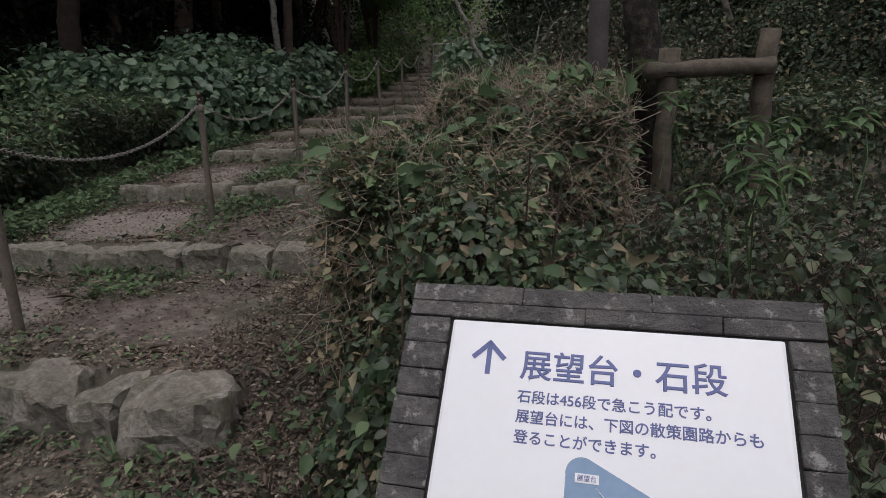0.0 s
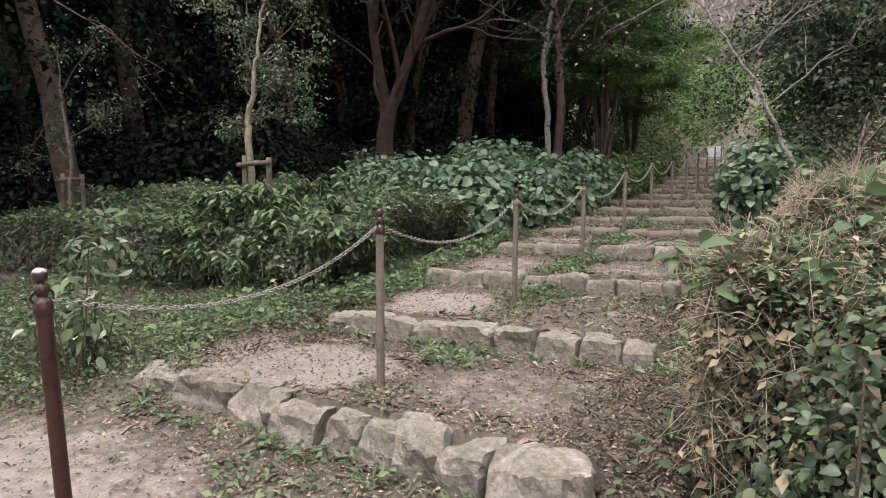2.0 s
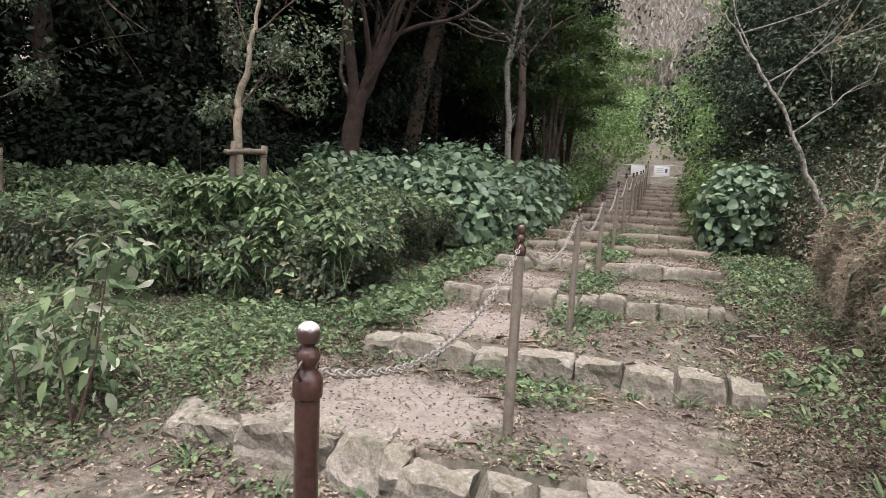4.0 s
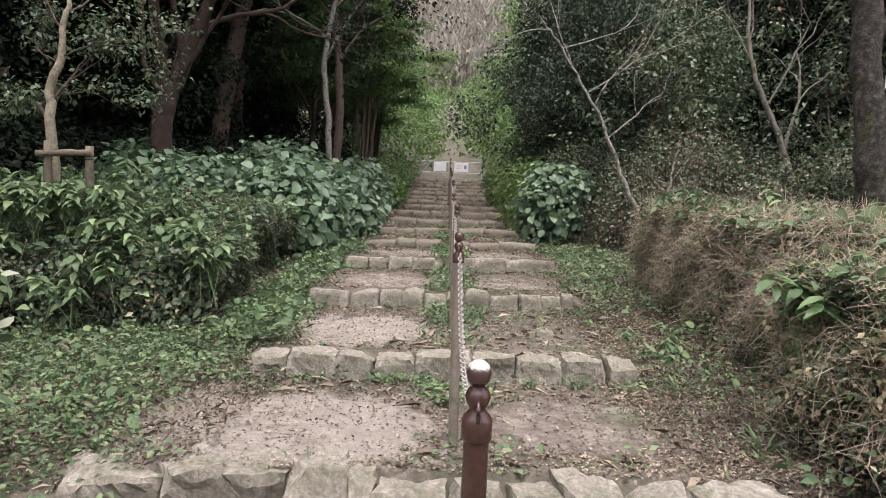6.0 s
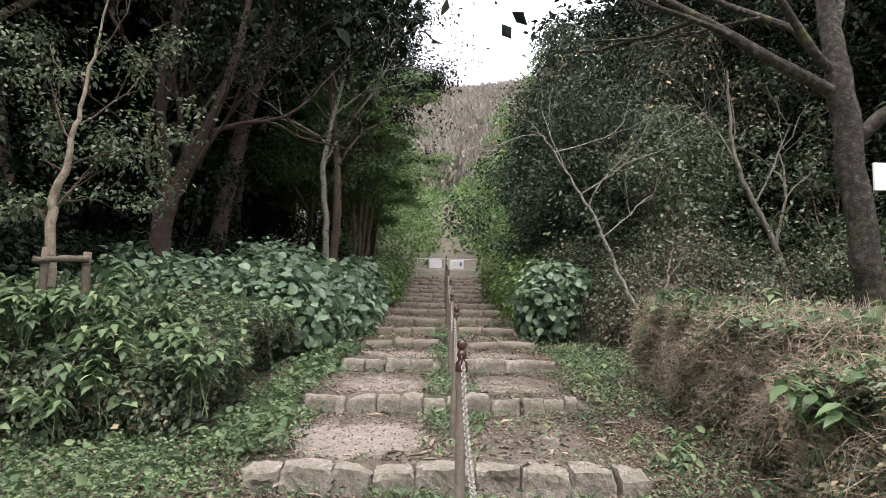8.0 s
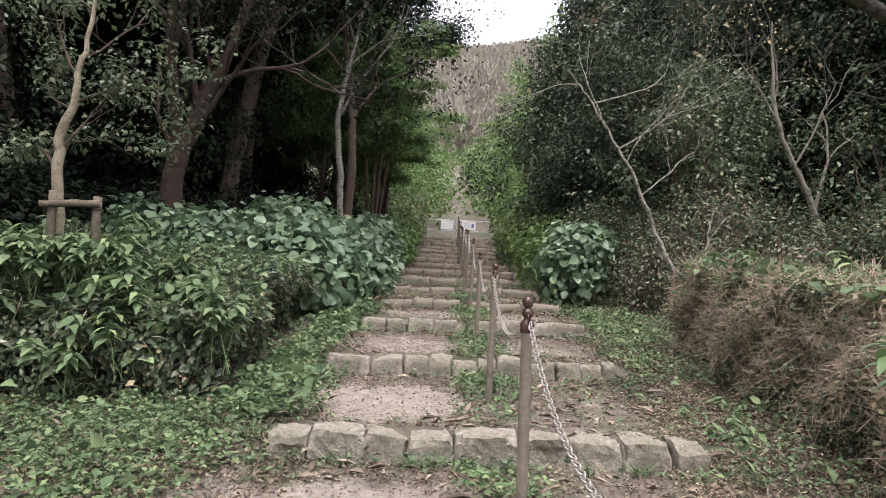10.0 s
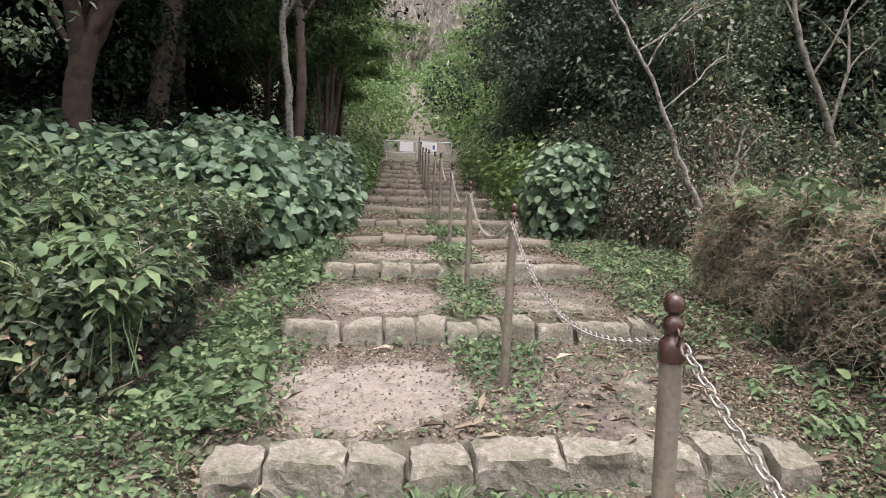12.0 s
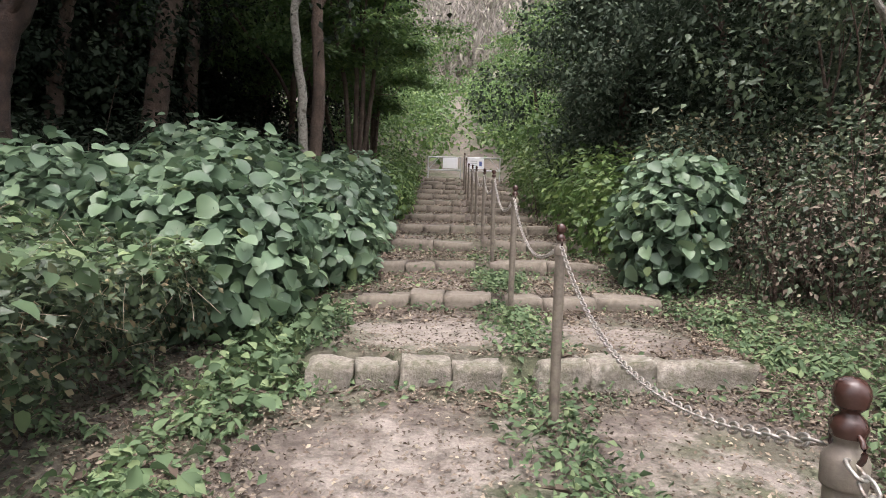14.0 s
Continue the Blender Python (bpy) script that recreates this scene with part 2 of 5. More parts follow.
def lathe(profile, sides=20):
    """Rings (radius, z) about the z axis."""
    a = np.linspace(0, 2 * np.pi, sides, endpoint=False)
    v = np.concatenate([np.stack([r * np.cos(a), r * np.sin(a), np.full(sides, z)], 1) for r, z in profile])
    i = np.arange(sides)
    j = (i + 1) % sides
    f = np.concatenate([np.stack([k * sides + i, k * sides + j, (k + 1) * sides + j, (k + 1) * sides + i], 1) for k in range(len(profile) - 1)])
    return v, f


def tube(points, radii, sides=7):
    """A tapered tube along points."""
    p = np.asarray(points, float)
    r = np.asarray(radii, float)
    d = np.gradient(p, axis=0)
    d /= np.linalg.norm(d, axis=1)[:, None] + 1e-9
    ref = np.array([0.3, 0.9, 0.1]) if abs(d[0][2]) > 0.6 else np.array([0.05, 0.1, 1.0])
    u = np.cross(d, ref)
    u /= np.linalg.norm(u, axis=1)[:, None] + 1e-9
    w = np.cross(d, u)
    a = np.linspace(0, 2 * np.pi, sides, endpoint=False)
    v = p[:, None, :] + r[:, None, None] * (np.cos(a)[None, :, None] * u[:, None, :] + np.sin(a)[None, :, None] * w[:, None, :])
    n = len(p)
    i = np.arange(sides)
    j = (i + 1) % sides
    f = np.concatenate([np.stack([k * sides + i, k * sides + j, (k + 1) * sides + j, (k + 1) * sides + i], 1) for k in range(n - 1)])
    return v.reshape(-1, 3), f


def merge(chunks):
    vs, fs, n = [], [], 0
    for v, f in chunks:
        vs.append(v), fs.append(f + n)
        n += len(v)
    return np.concatenate(vs), np.concatenate(fs)


def unit(a):
    return a / (np.linalg.norm(a, axis=-1, keepdims=True) + 1e-9)


# a leaf lies along y, its face towards z
SMALL = (np.array([(0, 0, 0), (0.3, 0.45, 0.09), (0, 1, -0.12), (-0.3, 0.45, 0.09)]), np.array([(0, 1, 2), (0, 2, 3)]))
NARROW = (np.array([(0, 0, 0), (0.13, 0.4, 0.04), (0, 1, -0.25), (-0.13, 0.4, 0.04)]), np.array([(0, 1, 2), (0, 2, 3)]))
BIG = (np.array([(0, 0, 0), (0, 0.35, 0.0), (0, 0.7, -0.05), (0, 1.0, -0.17), (0.26, 0.14, 0.09), (0.36, 0.45, 0.13), (0.22, 0.77, 0.03),
                 (-0.26, 0.14, 0.09), (-0.36, 0.45, 0.13), (-0.22, 0.77, 0.03)]),
       np.array([(0, 4, 1), (4, 5, 1), (1, 5, 2), (5, 6, 2), (2, 6, 3), (0, 1, 7), (7, 1, 8), (1, 2, 8), (8, 2, 9), (2, 3, 9)]))
ROUND = (np.array([(0, 0, 0), (0, 0.35, -0.02), (0, 0.7, -0.02), (0, 1.0, -0.08), (0.31, 0.16, 0.11), (0.42, 0.48, 0.15), (0.26, 0.8, 0.05), (-0.31, 0.16, 0.11), (-0.42, 0.48, 0.15), (-0.26, 0.8, 0.05)]), BIG[1])
LANCE = (np.array([(0, 0, 0), (0, 0.35, 0.0), (0, 0.7, -0.06), (0, 1.0, -0.2), (0.15, 0.14, 0.04), (0.22, 0.4, 0.05), (0.12, 0.72, -0.03), (-0.15, 0.14, 0.04), (-0.22, 0.4, 0.05), (-0.12, 0.72, -0.03)]), BIG[1])
SPRAY = (np.array([(0, 0, 0), (0.28, 0.3, 0.05), (0.12, 0.5, 0), (0.34, 0.75, -0.05), (0, 1, -0.1), (-0.34, 0.75, -0.05), (-0.12, 0.5, 0), (-0.28, 0.3, 0.05)]),
         np.array([(0, 1, 2), (2, 3, 4), (0, 2, 6), (2, 4, 6), (6, 4, 5), (0, 6, 7)]))


def leaves(name, pos, normal, axis, size, shape, material):
    """One mesh of many leaves, each at its place, turned by its normal and axis."""
    n = unit(np.asarray(normal, float))
    d = unit(axis - (axis * n).sum(1, keepdims=True) * n)
    s = np.cross(d, n)
    tv, tf = shape
    size = np.asarray(size, float)[:, None, None]
    v = pos[:, None, :] + size * (tv[None, :, 0:1] * s[:, None, :] + tv[None, :, 1:2] * d[:, None, :] + tv[None, :, 2:3] * n[:, None, :])
    f = tf[None, :, :] + (np.arange(len(pos)) * len(tv))[:, None, None]
    return mesh_np(name, v.reshape(-1, 3), f.reshape(-1, 3), material)


def blob_points(blobs, n, deep=0.35):
    """Points near the skins of ellipsoids (x, y, z, rx, ry, rz), with the outward directions."""
    b = np.asarray(blobs, float)
    area = (b[:, 3] * b[:, 4] * b[:, 5]) ** (2 / 3)
    k = rng.choice(len(b), n, p=area / area.sum())
    u = unit(rng.normal(size=(n, 3)))
    r = 1 - deep * rng.random(n) ** 1.5 + 0.08 * rng.normal(size=n)
    return b[k, :3] + u * b[k, 3:] * r[:, None], unit(u / b[k, 3:])


def foliage(name, blobs, n, size, shape, material, up=0.6, wild=0.5, deep=0.35, droop=0.4, vary=0.35, floor_at=None):
    p, u = blob_points(blobs, n, deep)
    if floor_at is not None:
        keep = p[:, 2] > floor_at(p[:, 0], p[:, 1]) + 0.01
        p, u = p[keep], u[keep]
    normal = u * 0.7 + np.array([0, 0, up]) + wild * rng.normal(size=p.shape)
    axis = u + 0.8 * rng.normal(size=p.shape) + np.array([0, 0, -droop])
    return leaves(name, p, normal, axis, size * (1 + vary * rng.normal(size=len(p)).clip(-2, 2)), shape, material)


# ---- terrain ----
PROFILE = np.array([(-400, 0.0), (1.35, 0.0), (1.75, 0.17), (3.3, 0.27), (5.1, 0.48), (6.9, 0.66), (8.7, 0.82), (10.5, 1.0), (12.2, 1.16), (16, 1.52), (19.2, 1.86),
                    (25.5, 2.8), (27, 3.0), (60, 13), (160, 58), (210, 72), (400, 76), (2500, 40)])
# rows of stones: y, top, left end, right end, riser
STEPS = [(1.5, 0.235, -1.82, 1.55, 0.25), (3.4, 0.36, -1.466, 1.46, 0.22), (5.15, 0.605, -1.44, 1.3, 0.19), (6.95, 0.82, -1.36, 1.46, 0.19),
         (8.75, 0.96, -1.3, 1.4, 0.15), (10.45, 1.11, -1.4, 1.32, 0.16), (12.15, 1.26, -1.35, 1.3, 0.175), (14.2, 1.44, -1.35, 1.3, 0.175), (16.0, 1.62, -1.3, 1.3, 0.175),
         (17.7, 1.79, -1.3, 1.3, 0.17), (19.2, 1.96, -1.3, 1.3, 0.17)]
STEPS += [(19.2 + 1.25 * i, 1.96 + 0.175 * i, -1.3, 1.3, 0.17) for i in range(1, 6)]
SY = [s[0] for s in STEPS]


def stair_z(y):
    """The trodden height between the rows of stones."""
    y = np.asarray(y, float)
    z = np.zeros_like(y)
    for i, (sy, top, _, _, riser) in enumerate(STEPS):
        nxt = STEPS[i + 1] if i + 1 < len(STEPS) else (sy + 1.2, top + 0.13, 0, 0, 0.13)
        f = np.clip((y - sy - 0.1) / (nxt[0] - sy - 0.1), 0, 1)
        z = np.where(y > sy + 0.1, top - 0.02 + f * (nxt[1] - nxt[4] + 0.02 - top + 0.02), z)
    return np.where(y > STEPS[-1][0] + 1.2, np.interp(y, PROFILE[:, 0], PROFILE[:, 1]), z)


def wob(x, y, s):
    return np.sin(x * 1.3 * s + 0.7) * np.cos(y * 1.1 * s - 0.4) + 0.5 * np.sin(x * 2.9 * s + y * 2.3 * s + 1.1)


def ground_z(x, y):
    x, y = np.asarray(x, float), np.asarray(y, float)
    out = np.interp(y, PROFILE[:, 0], PROFILE[:, 1])
    far = np.clip((np.hypot(x, y - 5) - 25) / 60, 0, 1)
    out = out + 0.03 * wob(x, y, 1.0) + far * 1.5 * wob(x, y, 0.06)
    out = out + np.clip((np.abs(x) - 6) / 30, 0, 1) ** 1.2 * 5 * np.clip((y - 4) / 20, 0, 1)
    inside = np.clip((1.68 - np.abs(x)) / 0.36, 0, 1)
    inside = inside * inside * (3 - 2 * inside)
    return out * (1 - inside) + (stair_z(y) + 0.008 * wob(x, y, 3.0)) * inside


def build_ground():
    xs = np.concatenate([-np.geomspace(2000, 6.2, 40), np.arange(-6, 6.01, 0.08), np.geomspace(6.2, 2000, 40)])
    ys = np.concatenate([-np.geomspace(1500, 3.2, 28), np.arange(-3, 14.01, 0.07), np.arange(14.15, 28, 0.15), np.geomspace(28.3, 2400, 60)])
    gx, gy = np.meshgrid(xs, ys)
    gz = ground_z(gx, gy)
    nx, ny = len(xs), len(ys)
    i = (np.arange(ny - 1)[:, None] * nx + np.arange(nx - 1)[None, :]).ravel()
    me = mesh_np("ground", np.stack([gx, gy, gz], 2).reshape(-1, 3), np.stack([i, i + 1, i + nx + 1, i + nx], 1), SOIL, True)
    worn = np.zeros(gx.shape)
    for cx, cy, rx, ry, k in ((-0.9, 2.25, 0.95, 0.7, 1.0), (-0.8, 4.1, 0.75, 0.55, 1.0), (-0.65, 5.9, 0.7, 0.6, 0.5), (-0.6, 7.7, 0.65, 0.6, 0.75),
                              (0.8, 2.4, 0.7, 0.55, 0.36), (0.8, 4.3, 0.55, 0.5, 0.25), (0.75, 6.0, 0.6, 0.6, 0.4), (0.7, 7.8, 0.6, 0.6, 0.5),
                              (-1.3, 0.2, 1.6, 0.9, 0.75), (-0.6, 9.5, 0.6, 0.4, 0.6), (0, -1.2, 3.0, 1.0, 0.4)):
        q = ((gx - cx) / rx) ** 2 + ((gy - cy) / ry) ** 2
        worn = np.maximum(worn, 0.62 * k ** 0.6 * np.exp(-0.75 * q))
    at = me.attributes.new("worn", "FLOAT", "POINT")
    at.data.foreach_set("value", worn.ravel().astype(np.float32))
    return tagged(new("ground", me), "leaf-littered forest soil with pale sandy worn patches", "ground", kind="structure")


build_ground()


# ---- stone steps ----
def stone_mesh(w, d, h, cuts, seed, rough=0.07, chips=12, least=0.7):
    """A split block, its top at z 0: a subdivided block cut by slanting planes, with uneven faces."""
    q = random.Random(seed)
    bm = bmesh.new()
    bmesh.ops.create_cube(bm, size=1.0)
    bmesh.ops.subdivide_edges(bm, edges=bm.edges[:], cuts=cuts, use_grid_fill=True)
    off = Vector((seed * 7.31, seed * 3.17, seed * 1.73))
    half = Vector((w / 2, d / 2, h / 2))
    planes = []
    if cuts > 1:
        for _ in range(chips):
            n = Vector((q.gauss(0, 1), q.gauss(0, 1), q.gauss(0.3, 0.8))).normalized()
            reach = abs(n.x) * half.x + abs(n.y) * half.y + abs(n.z) * half.z
            planes.append((n, reach * q.uniform(least, 0.95)))
    for v in bm.verts:
        p = Vector((v.co.x * w, v.co.y * d, v.co.z * h))
        for n, far in planes:
            over = p.dot(n) - far
            if over > 0:
                p -= n * over
        n = noise.noise_vector(p * 5 + off) * rough * 0.55 + noise.noise_vector(p * 17 + off) * rough * 0.34
        v.co = p + Vector((n.x * 0.6, n.y * 0.7, n.z * 0.6)) + Vector((0, 0, -h / 2))
    me = bpy.data.meshes.new("stone")
    for f in bm.faces:
        f.smooth = 1 < cuts < 8
    bm.normal_update()
    bm.to_mesh(me)
    bm.free()
    return me


WIDTHS = {0: (0.48, 0.3, 0.3, 0.27, 0.13, 0.33, 0.28, 0.24, 0.28, 0.3, 0.46), 1: (0.26, 0.38, 0.27, 0.3, 0.44, 0.34, 0.36, 0.33, 0.24),
          2: (0.43, 0.29, 0.25, 0.22, 0.24, 0.2, 0.26, 0.3, 0.24, 0.2), 3: (0.28, 0.28, 0.32, 0.3), 13: (0.33, 0.42, 0.66)}


def stone_row(i, y, top, x0, x1, riser):
    near = i < 4
    row = thing("stone_step", "row of rough granite blocks edging an earth step" if near else "worn stone stair tread of squared blocks", "stone step",
                (0, y, top), "stone steps up the slope")
    r = random.Random(40 + i)
    for lo, hi in (((x0, x1),) if i < 3 else ((x0, -0.16 - 0.06 * (i % 2)), (0.02, x1))):
        x, number = lo, 0
        given = WIDTHS.get(i + 10 * (i == 3 and lo > 0), ())
        while x < hi - 0.06:
            w = given[number] if number < len(given) else r.uniform(0.3, 0.7)
            number += 1
            w = min(w, hi - x + 0.05)
            deep = {0: 0.34, 1: 0.26, 2: 0.25, 3: 0.26}.get(i, 0.3)
            h = riser + 0.16
            k = 8 if i < 2 else 6 if near else 4 if i < 9 else 2
            me = stone_mesh(w - 0.012, deep, h, k, r.random() * 9, 0.1 if i == 0 else 0.065 if near else 0.05, 12 if i == 0 else 7 if near else 4, 0.7 if i == 0 else 0.78 if near else 0.84)
            me.materials.append(STONE if near else STEP)
            ob = child("stone", me, row)
            bow = 0.22 * (1 - ((x + w / 2 + 0.3) / 1.6) ** 2) if i == 0 else 0.0
            skew = (-0.09 * (x + w / 2)) if i == 0 else 0.03 * (x + w / 2)
            ob.location = (x + w / 2, skew + bow * 0.4 + r.uniform(-0.03, 0.03) + (0.03 if x > 0 else 0), r.uniform(-0.05, 0.01) if i == 0 else r.uniform(-0.03, 0.015))
            ob.rotation_euler = (r.uniform(-0.08, 0.08), r.uniform(-0.07, 0.07), r.uniform(-0.3, 0.3) if i == 0 else r.uniform(-0.1, 0.1))
            x += w
    return row


for i, (sy, top, x0, x1, riser) in enumerate(STEPS):
    stone_row(i, sy, top, x0, x1, riser)

# ---- chain posts ----
HIGH = 1.13
HEAD = [(0.0005, 0), (0.012, -0.002), (0.021, -0.009), (0.0258, -0.024), (0.022, -0.042), (0.014, -0.05), (0.013, -0.053), (0.021, -0.06), (0.026, -0.073),
        (0.0225, -0.087), (0.0165, -0.097), (0.018, -0.103), (0.027, -0.113), (0.0315, -0.122), (0.0315, -0.158), (0.03, -0.162), (0.024, -0.163)]


def post_x(y):
    return 0.02 + 0.003 * y


POSTS = [(0.02, 0.03)] + [(post_x(y), y) for y in [2.0 + 2.145 * k for k in range(11)]]
POST_Z = [1.161 - HIGH, 1.345 - HIGH, 1.515 - HIGH, 1.68 - HIGH, 1.954 - HIGH]


def post_base(k):
    if k < len(POST_Z):
        return POST_Z[k]
    return float(stair_z(POSTS[k][1]))


def chain_post(k):
    x, y = POSTS[k]
    far = k > 5
    p = thing("chain_post", "brown-painted steel post with a turned ball head, paint flaking" if k < 1 else "faded brown steel post with a dark ball head",
              "post", (x, y, post_base(k)), "chain posts along the middle of the steps")
    sides = 10 if far else 24
    v, f = lathe([(0.0268, -0.25), (0.0262, HIGH - 0.162)], sides)
    child("shaft", mesh_np("shaft", v, f, PAINT if k == 0 else PAINT_WORN, True), p)
    v, f = lathe([(r, HIGH + z) for r, z in HEAD[9:]], sides)
    child("collar", mesh_np("collar", v, f, PAINT if k < 2 else PAINT_WORN, True), p)
    v, f = lathe([(r, HIGH + z) for r, z in HEAD[4:10]], sides)
    child("neck", mesh_np("neck", v, f, PAINT, True), p)
    v, f = lathe([(r, HIGH + z) for r, z in HEAD[:5]], sides)
    child("ball", mesh_np("ball", v, f, BALL if k == 0 else PAINT, True), p, "ball head with the paint rubbed white" if k == 0 else "")
    if not far:
        for s in (-1, 1):
            pts = [(0, s * (0.015 + 0.022 * math.sin(a)), HIGH - 0.1 + 0.022 * math.cos(a)) for a in np.linspace(0, math.pi, 9)]
            v, f = tube(pts, [0.0045] * 9, 6)
            child("hook", mesh_np("hook", v, f, PAINT, True), p)
    if k == 0:
        p.location.y += 0.06
        p.rotation_euler = (radians(3.0), 0, 0)
        return p
    p.rotation_euler = (radians(random.Random(k).uniform(-0.6, 0.6)), radians(random.Random(k + 50).uniform(-0.7, 0.7)), 0)
    return p


for k in range(len(POSTS)):
    chain_post(k)


def link_mesh(sides=6, rings=14, long=0.036, wide=0.0225, wire=0.003):
    a = np.linspace(0, 2 * np.pi, rings, endpoint=False)
    px = (long - wide) / 2 * np.sign(np.cos(a)) * (np.abs(np.cos(a)) > 0.3) + wide / 2 * np.cos(a)
    py = wide / 2 * np.sin(a)
    b = np.linspace(0, 2 * np.pi, sides, endpoint=False)
    out = unit(np.stack([np.cos(a), np.sin(a), 0 * a], 1))
    v = np.stack([px, py, 0 * a], 1)[:, None, :] + wire * (np.cos(b)[None, :, None] * out[:, None, :] + np.sin(b)[None, :, None] * np.array([0, 0, 1.0]))
    i, j = np.arange(rings), (np.arange(rings) + 1) % rings
    f = np.concatenate([np.stack([i * sides + s, j * sides + s, j * sides + (s + 1) % sides, i * sides + (s + 1) % sides], 1) for s in range(sides)])
    return v.reshape(-1, 3), f


LINK_V, LINK_F = link_mesh()
LINK_V2, LINK_F2 = link_mesh(4, 8, wire=0.003)
LINK = mesh_np("link", LINK_V, LINK_F, CHAIN, True)


def chain_between(k, sag):
    (ax, ay), (bx, by) = POSTS[k], POSTS[k + 1]
    a = Vector((ax, ay + 0.035, post_base(k) + HIGH - 0.115))
    b = Vector((bx, by - 0.035, post_base(k + 1) + HIGH - 0.115))
    c = thing("chain", "galvanised steel chain hanging slack between two posts", "chain", a, "chains between the posts")
    n = int((b - a).length * 1.03 / 0.0285)
    pts = []
    for t in np.linspace(0, 1, n + 1):
        p = a.lerp(b, t)
        pts.append(p - Vector((0, 0, sag * 4 * t * (1 - t))))
    chunks = []
    for q in range(n):
        d = pts[q + 1] - pts[q]
        m = Matrix.Translation((pts[q] + pts[q + 1]) / 2 - a) @ d.to_track_quat("X", "Z").to_matrix().to_4x4() @ pose(0, 0, 0, 90 * (q % 2) + 20)
        if k < 3:
            ob = child("link", LINK, c)
            ob.matrix_local = m
        else:
            mm = np.array(m)
            chunks.append((LINK_V2 @ mm[:3, :3].T + mm[:3, 3], LINK_F2))
    if chunks:
        v, f = merge(chunks)
        tagged(child("links", mesh_np("links", v, f, CHAIN, True), c), kind="stuff")


for k in range(len(POSTS) - 1):
    chain_between(k, 0.22 if k else 0.2)


# ---- lectern sign by the path ----
def text_part(name, body, size, parent, at, material, bold=0.0, label=""):
    cu = bpy.data.curves.new(name, "FONT")
    cu.body, cu.size, cu.extrude, cu.bevel_depth, cu.bevel_resolution = body, size, 0.0003, bold, 0
    cu.materials.append(material)
    ob = new(name, cu)
    ob.parent = parent
    ob.matrix_local = pose(*at)
    return tagged(ob, label)


def lectern_sign():
    """The board's own plane: x to the right, y up the slope, z out of it; its corner lies at the top left."""
    s = thing("information_board", "sloping information board with a dark brick border and white plate", "sign board")
    s.matrix_world = Matrix.Translation(BOARD_AT) @ pose(0, 0, 0, 0, 0, BOARD_YAW) @ pose(0, 0, 0, 90 - BOARD_LEAN) @ pose(0, 0, 0, 0, 0, 0.7)
    w, h = BOARD_W, BOARD_W * 1.12
    left, right, top = 0.122 * w, 0.912 * w, 0.096 * w
    bm = box(bmesh.new(), (w - 0.006, h, 0.05), pose(w / 2, -h / 2, -0.0285), 0.004)
    part("backing", bm, MORTAR, s, "dark mortar bed")

    def brick(x0, x1, y0, y1, seed):
        bm = box(bmesh.new(), (x1 - x0, y1 - y0, 0.028), pose((x0 + x1) / 2, (y0 + y1) / 2, -0.0125 + 0.0007 * math.sin(seed * 5.3)), 0.0018)
        bmesh.ops.subdivide_edges(bm, edges=bm.edges[:], cuts=2)
        for v in bm.verts:
            v.co += noise.noise_vector(v.co * 70 + Vector((seed, seed * 0.3, 0))) * 0.0014
        part("brick", bm, BRICK, s)

    gap = 0.0011
    # the head of the frame: two long courses, broken by fine joints
    for row, (y0, y1, breaks) in enumerate(((-0.05 * w, 0.0, (0.0, 0.3, 0.62, 1.0)), (-top + gap, -0.05 * w - gap * 0.6, (0.0, 0.46, 0.78, 1.0)))):
        for n, (a, b) in enumerate(zip(breaks, breaks[1:])):
            brick(a * w + gap * 0.3, b * w - gap * 0.3, y0, y1, 3 * row + n)
    n, step = 14, 0.0715 * w
    for k in range(n):
        y1 = -top - k * step - gap
        brick(0.0, left - 0.0035, y1 - step + gap, y1, 10 + k)
        brick(right + 0.0035, w, y1 - step + gap, y1, 40 + k)
    brick(0.0, w, -h, -top - n * step - gap, 60)
    bm = box(bmesh.new(), (right - left, h * 0.91 - top, 0.02), pose((left + right) / 2, -(h * 0.91 + top) / 2 - 0.002, -0.009), 0.004)
    plate = part("plate", bm, PLATE, s, "white enamel plate with blue lettering")
    z = 0.0012
    bm = bmesh.new()
    cx, cy = 0.229 * w, -0.2 * w
    box(bm, (0.0125 * w, 0.082 * w, 0.0005), pose(cx, cy, z))
    for sgn in (-1, 1):
        box(bm, (0.0125 * w, 0.062 * w, 0.0005), pose(cx + sgn * 0.0185 * w, cy + 0.0215 * w, z + 0.0003, 0, 0, sgn * 45))
    part("arrow", bm, INK, plate, "blue arrow pointing ahead")
    text_part("heading", "展望台・石段", 0.079 * w, plate, (0.309 * w, -0.238 * w, z), INK, 0.0005)
    for k, line in enumerate(("石段は456段で急こう配です。", "展望台には、下図の散策園路からも", "登ることができます。")):
        text_part("line", line, 0.0338 * w, plate, (0.309 * w, -(0.3005 + 0.0475 * k) * w, z), INK, 0.00022)
    bm = bmesh.new()
    ring = [(0.43, -0.62)] + [(0.4695 - 0.037 * math.cos(a), -0.449 + 0.036 * math.sin(a)) for a in np.linspace(-0.2, 2.2, 12)] + [(0.62, -0.482), (0.78, -0.58), (0.8, -0.66), (0.6, -0.72)]
    bm.faces.new([bm.verts.new((x * w, y * w, z)) for x, y in reversed(ring)])
    part("map", bm, MAP_BLUE, plate, "pale blue printed map of the park")
    bm = box(bmesh.new(), (0.052 * w, 0.02 * w, 0.0005), pose(0.48 * w, -0.458 * w, z + 0.0006))
    part("map_label", bm, PLATE, plate, "small white name box on the map")
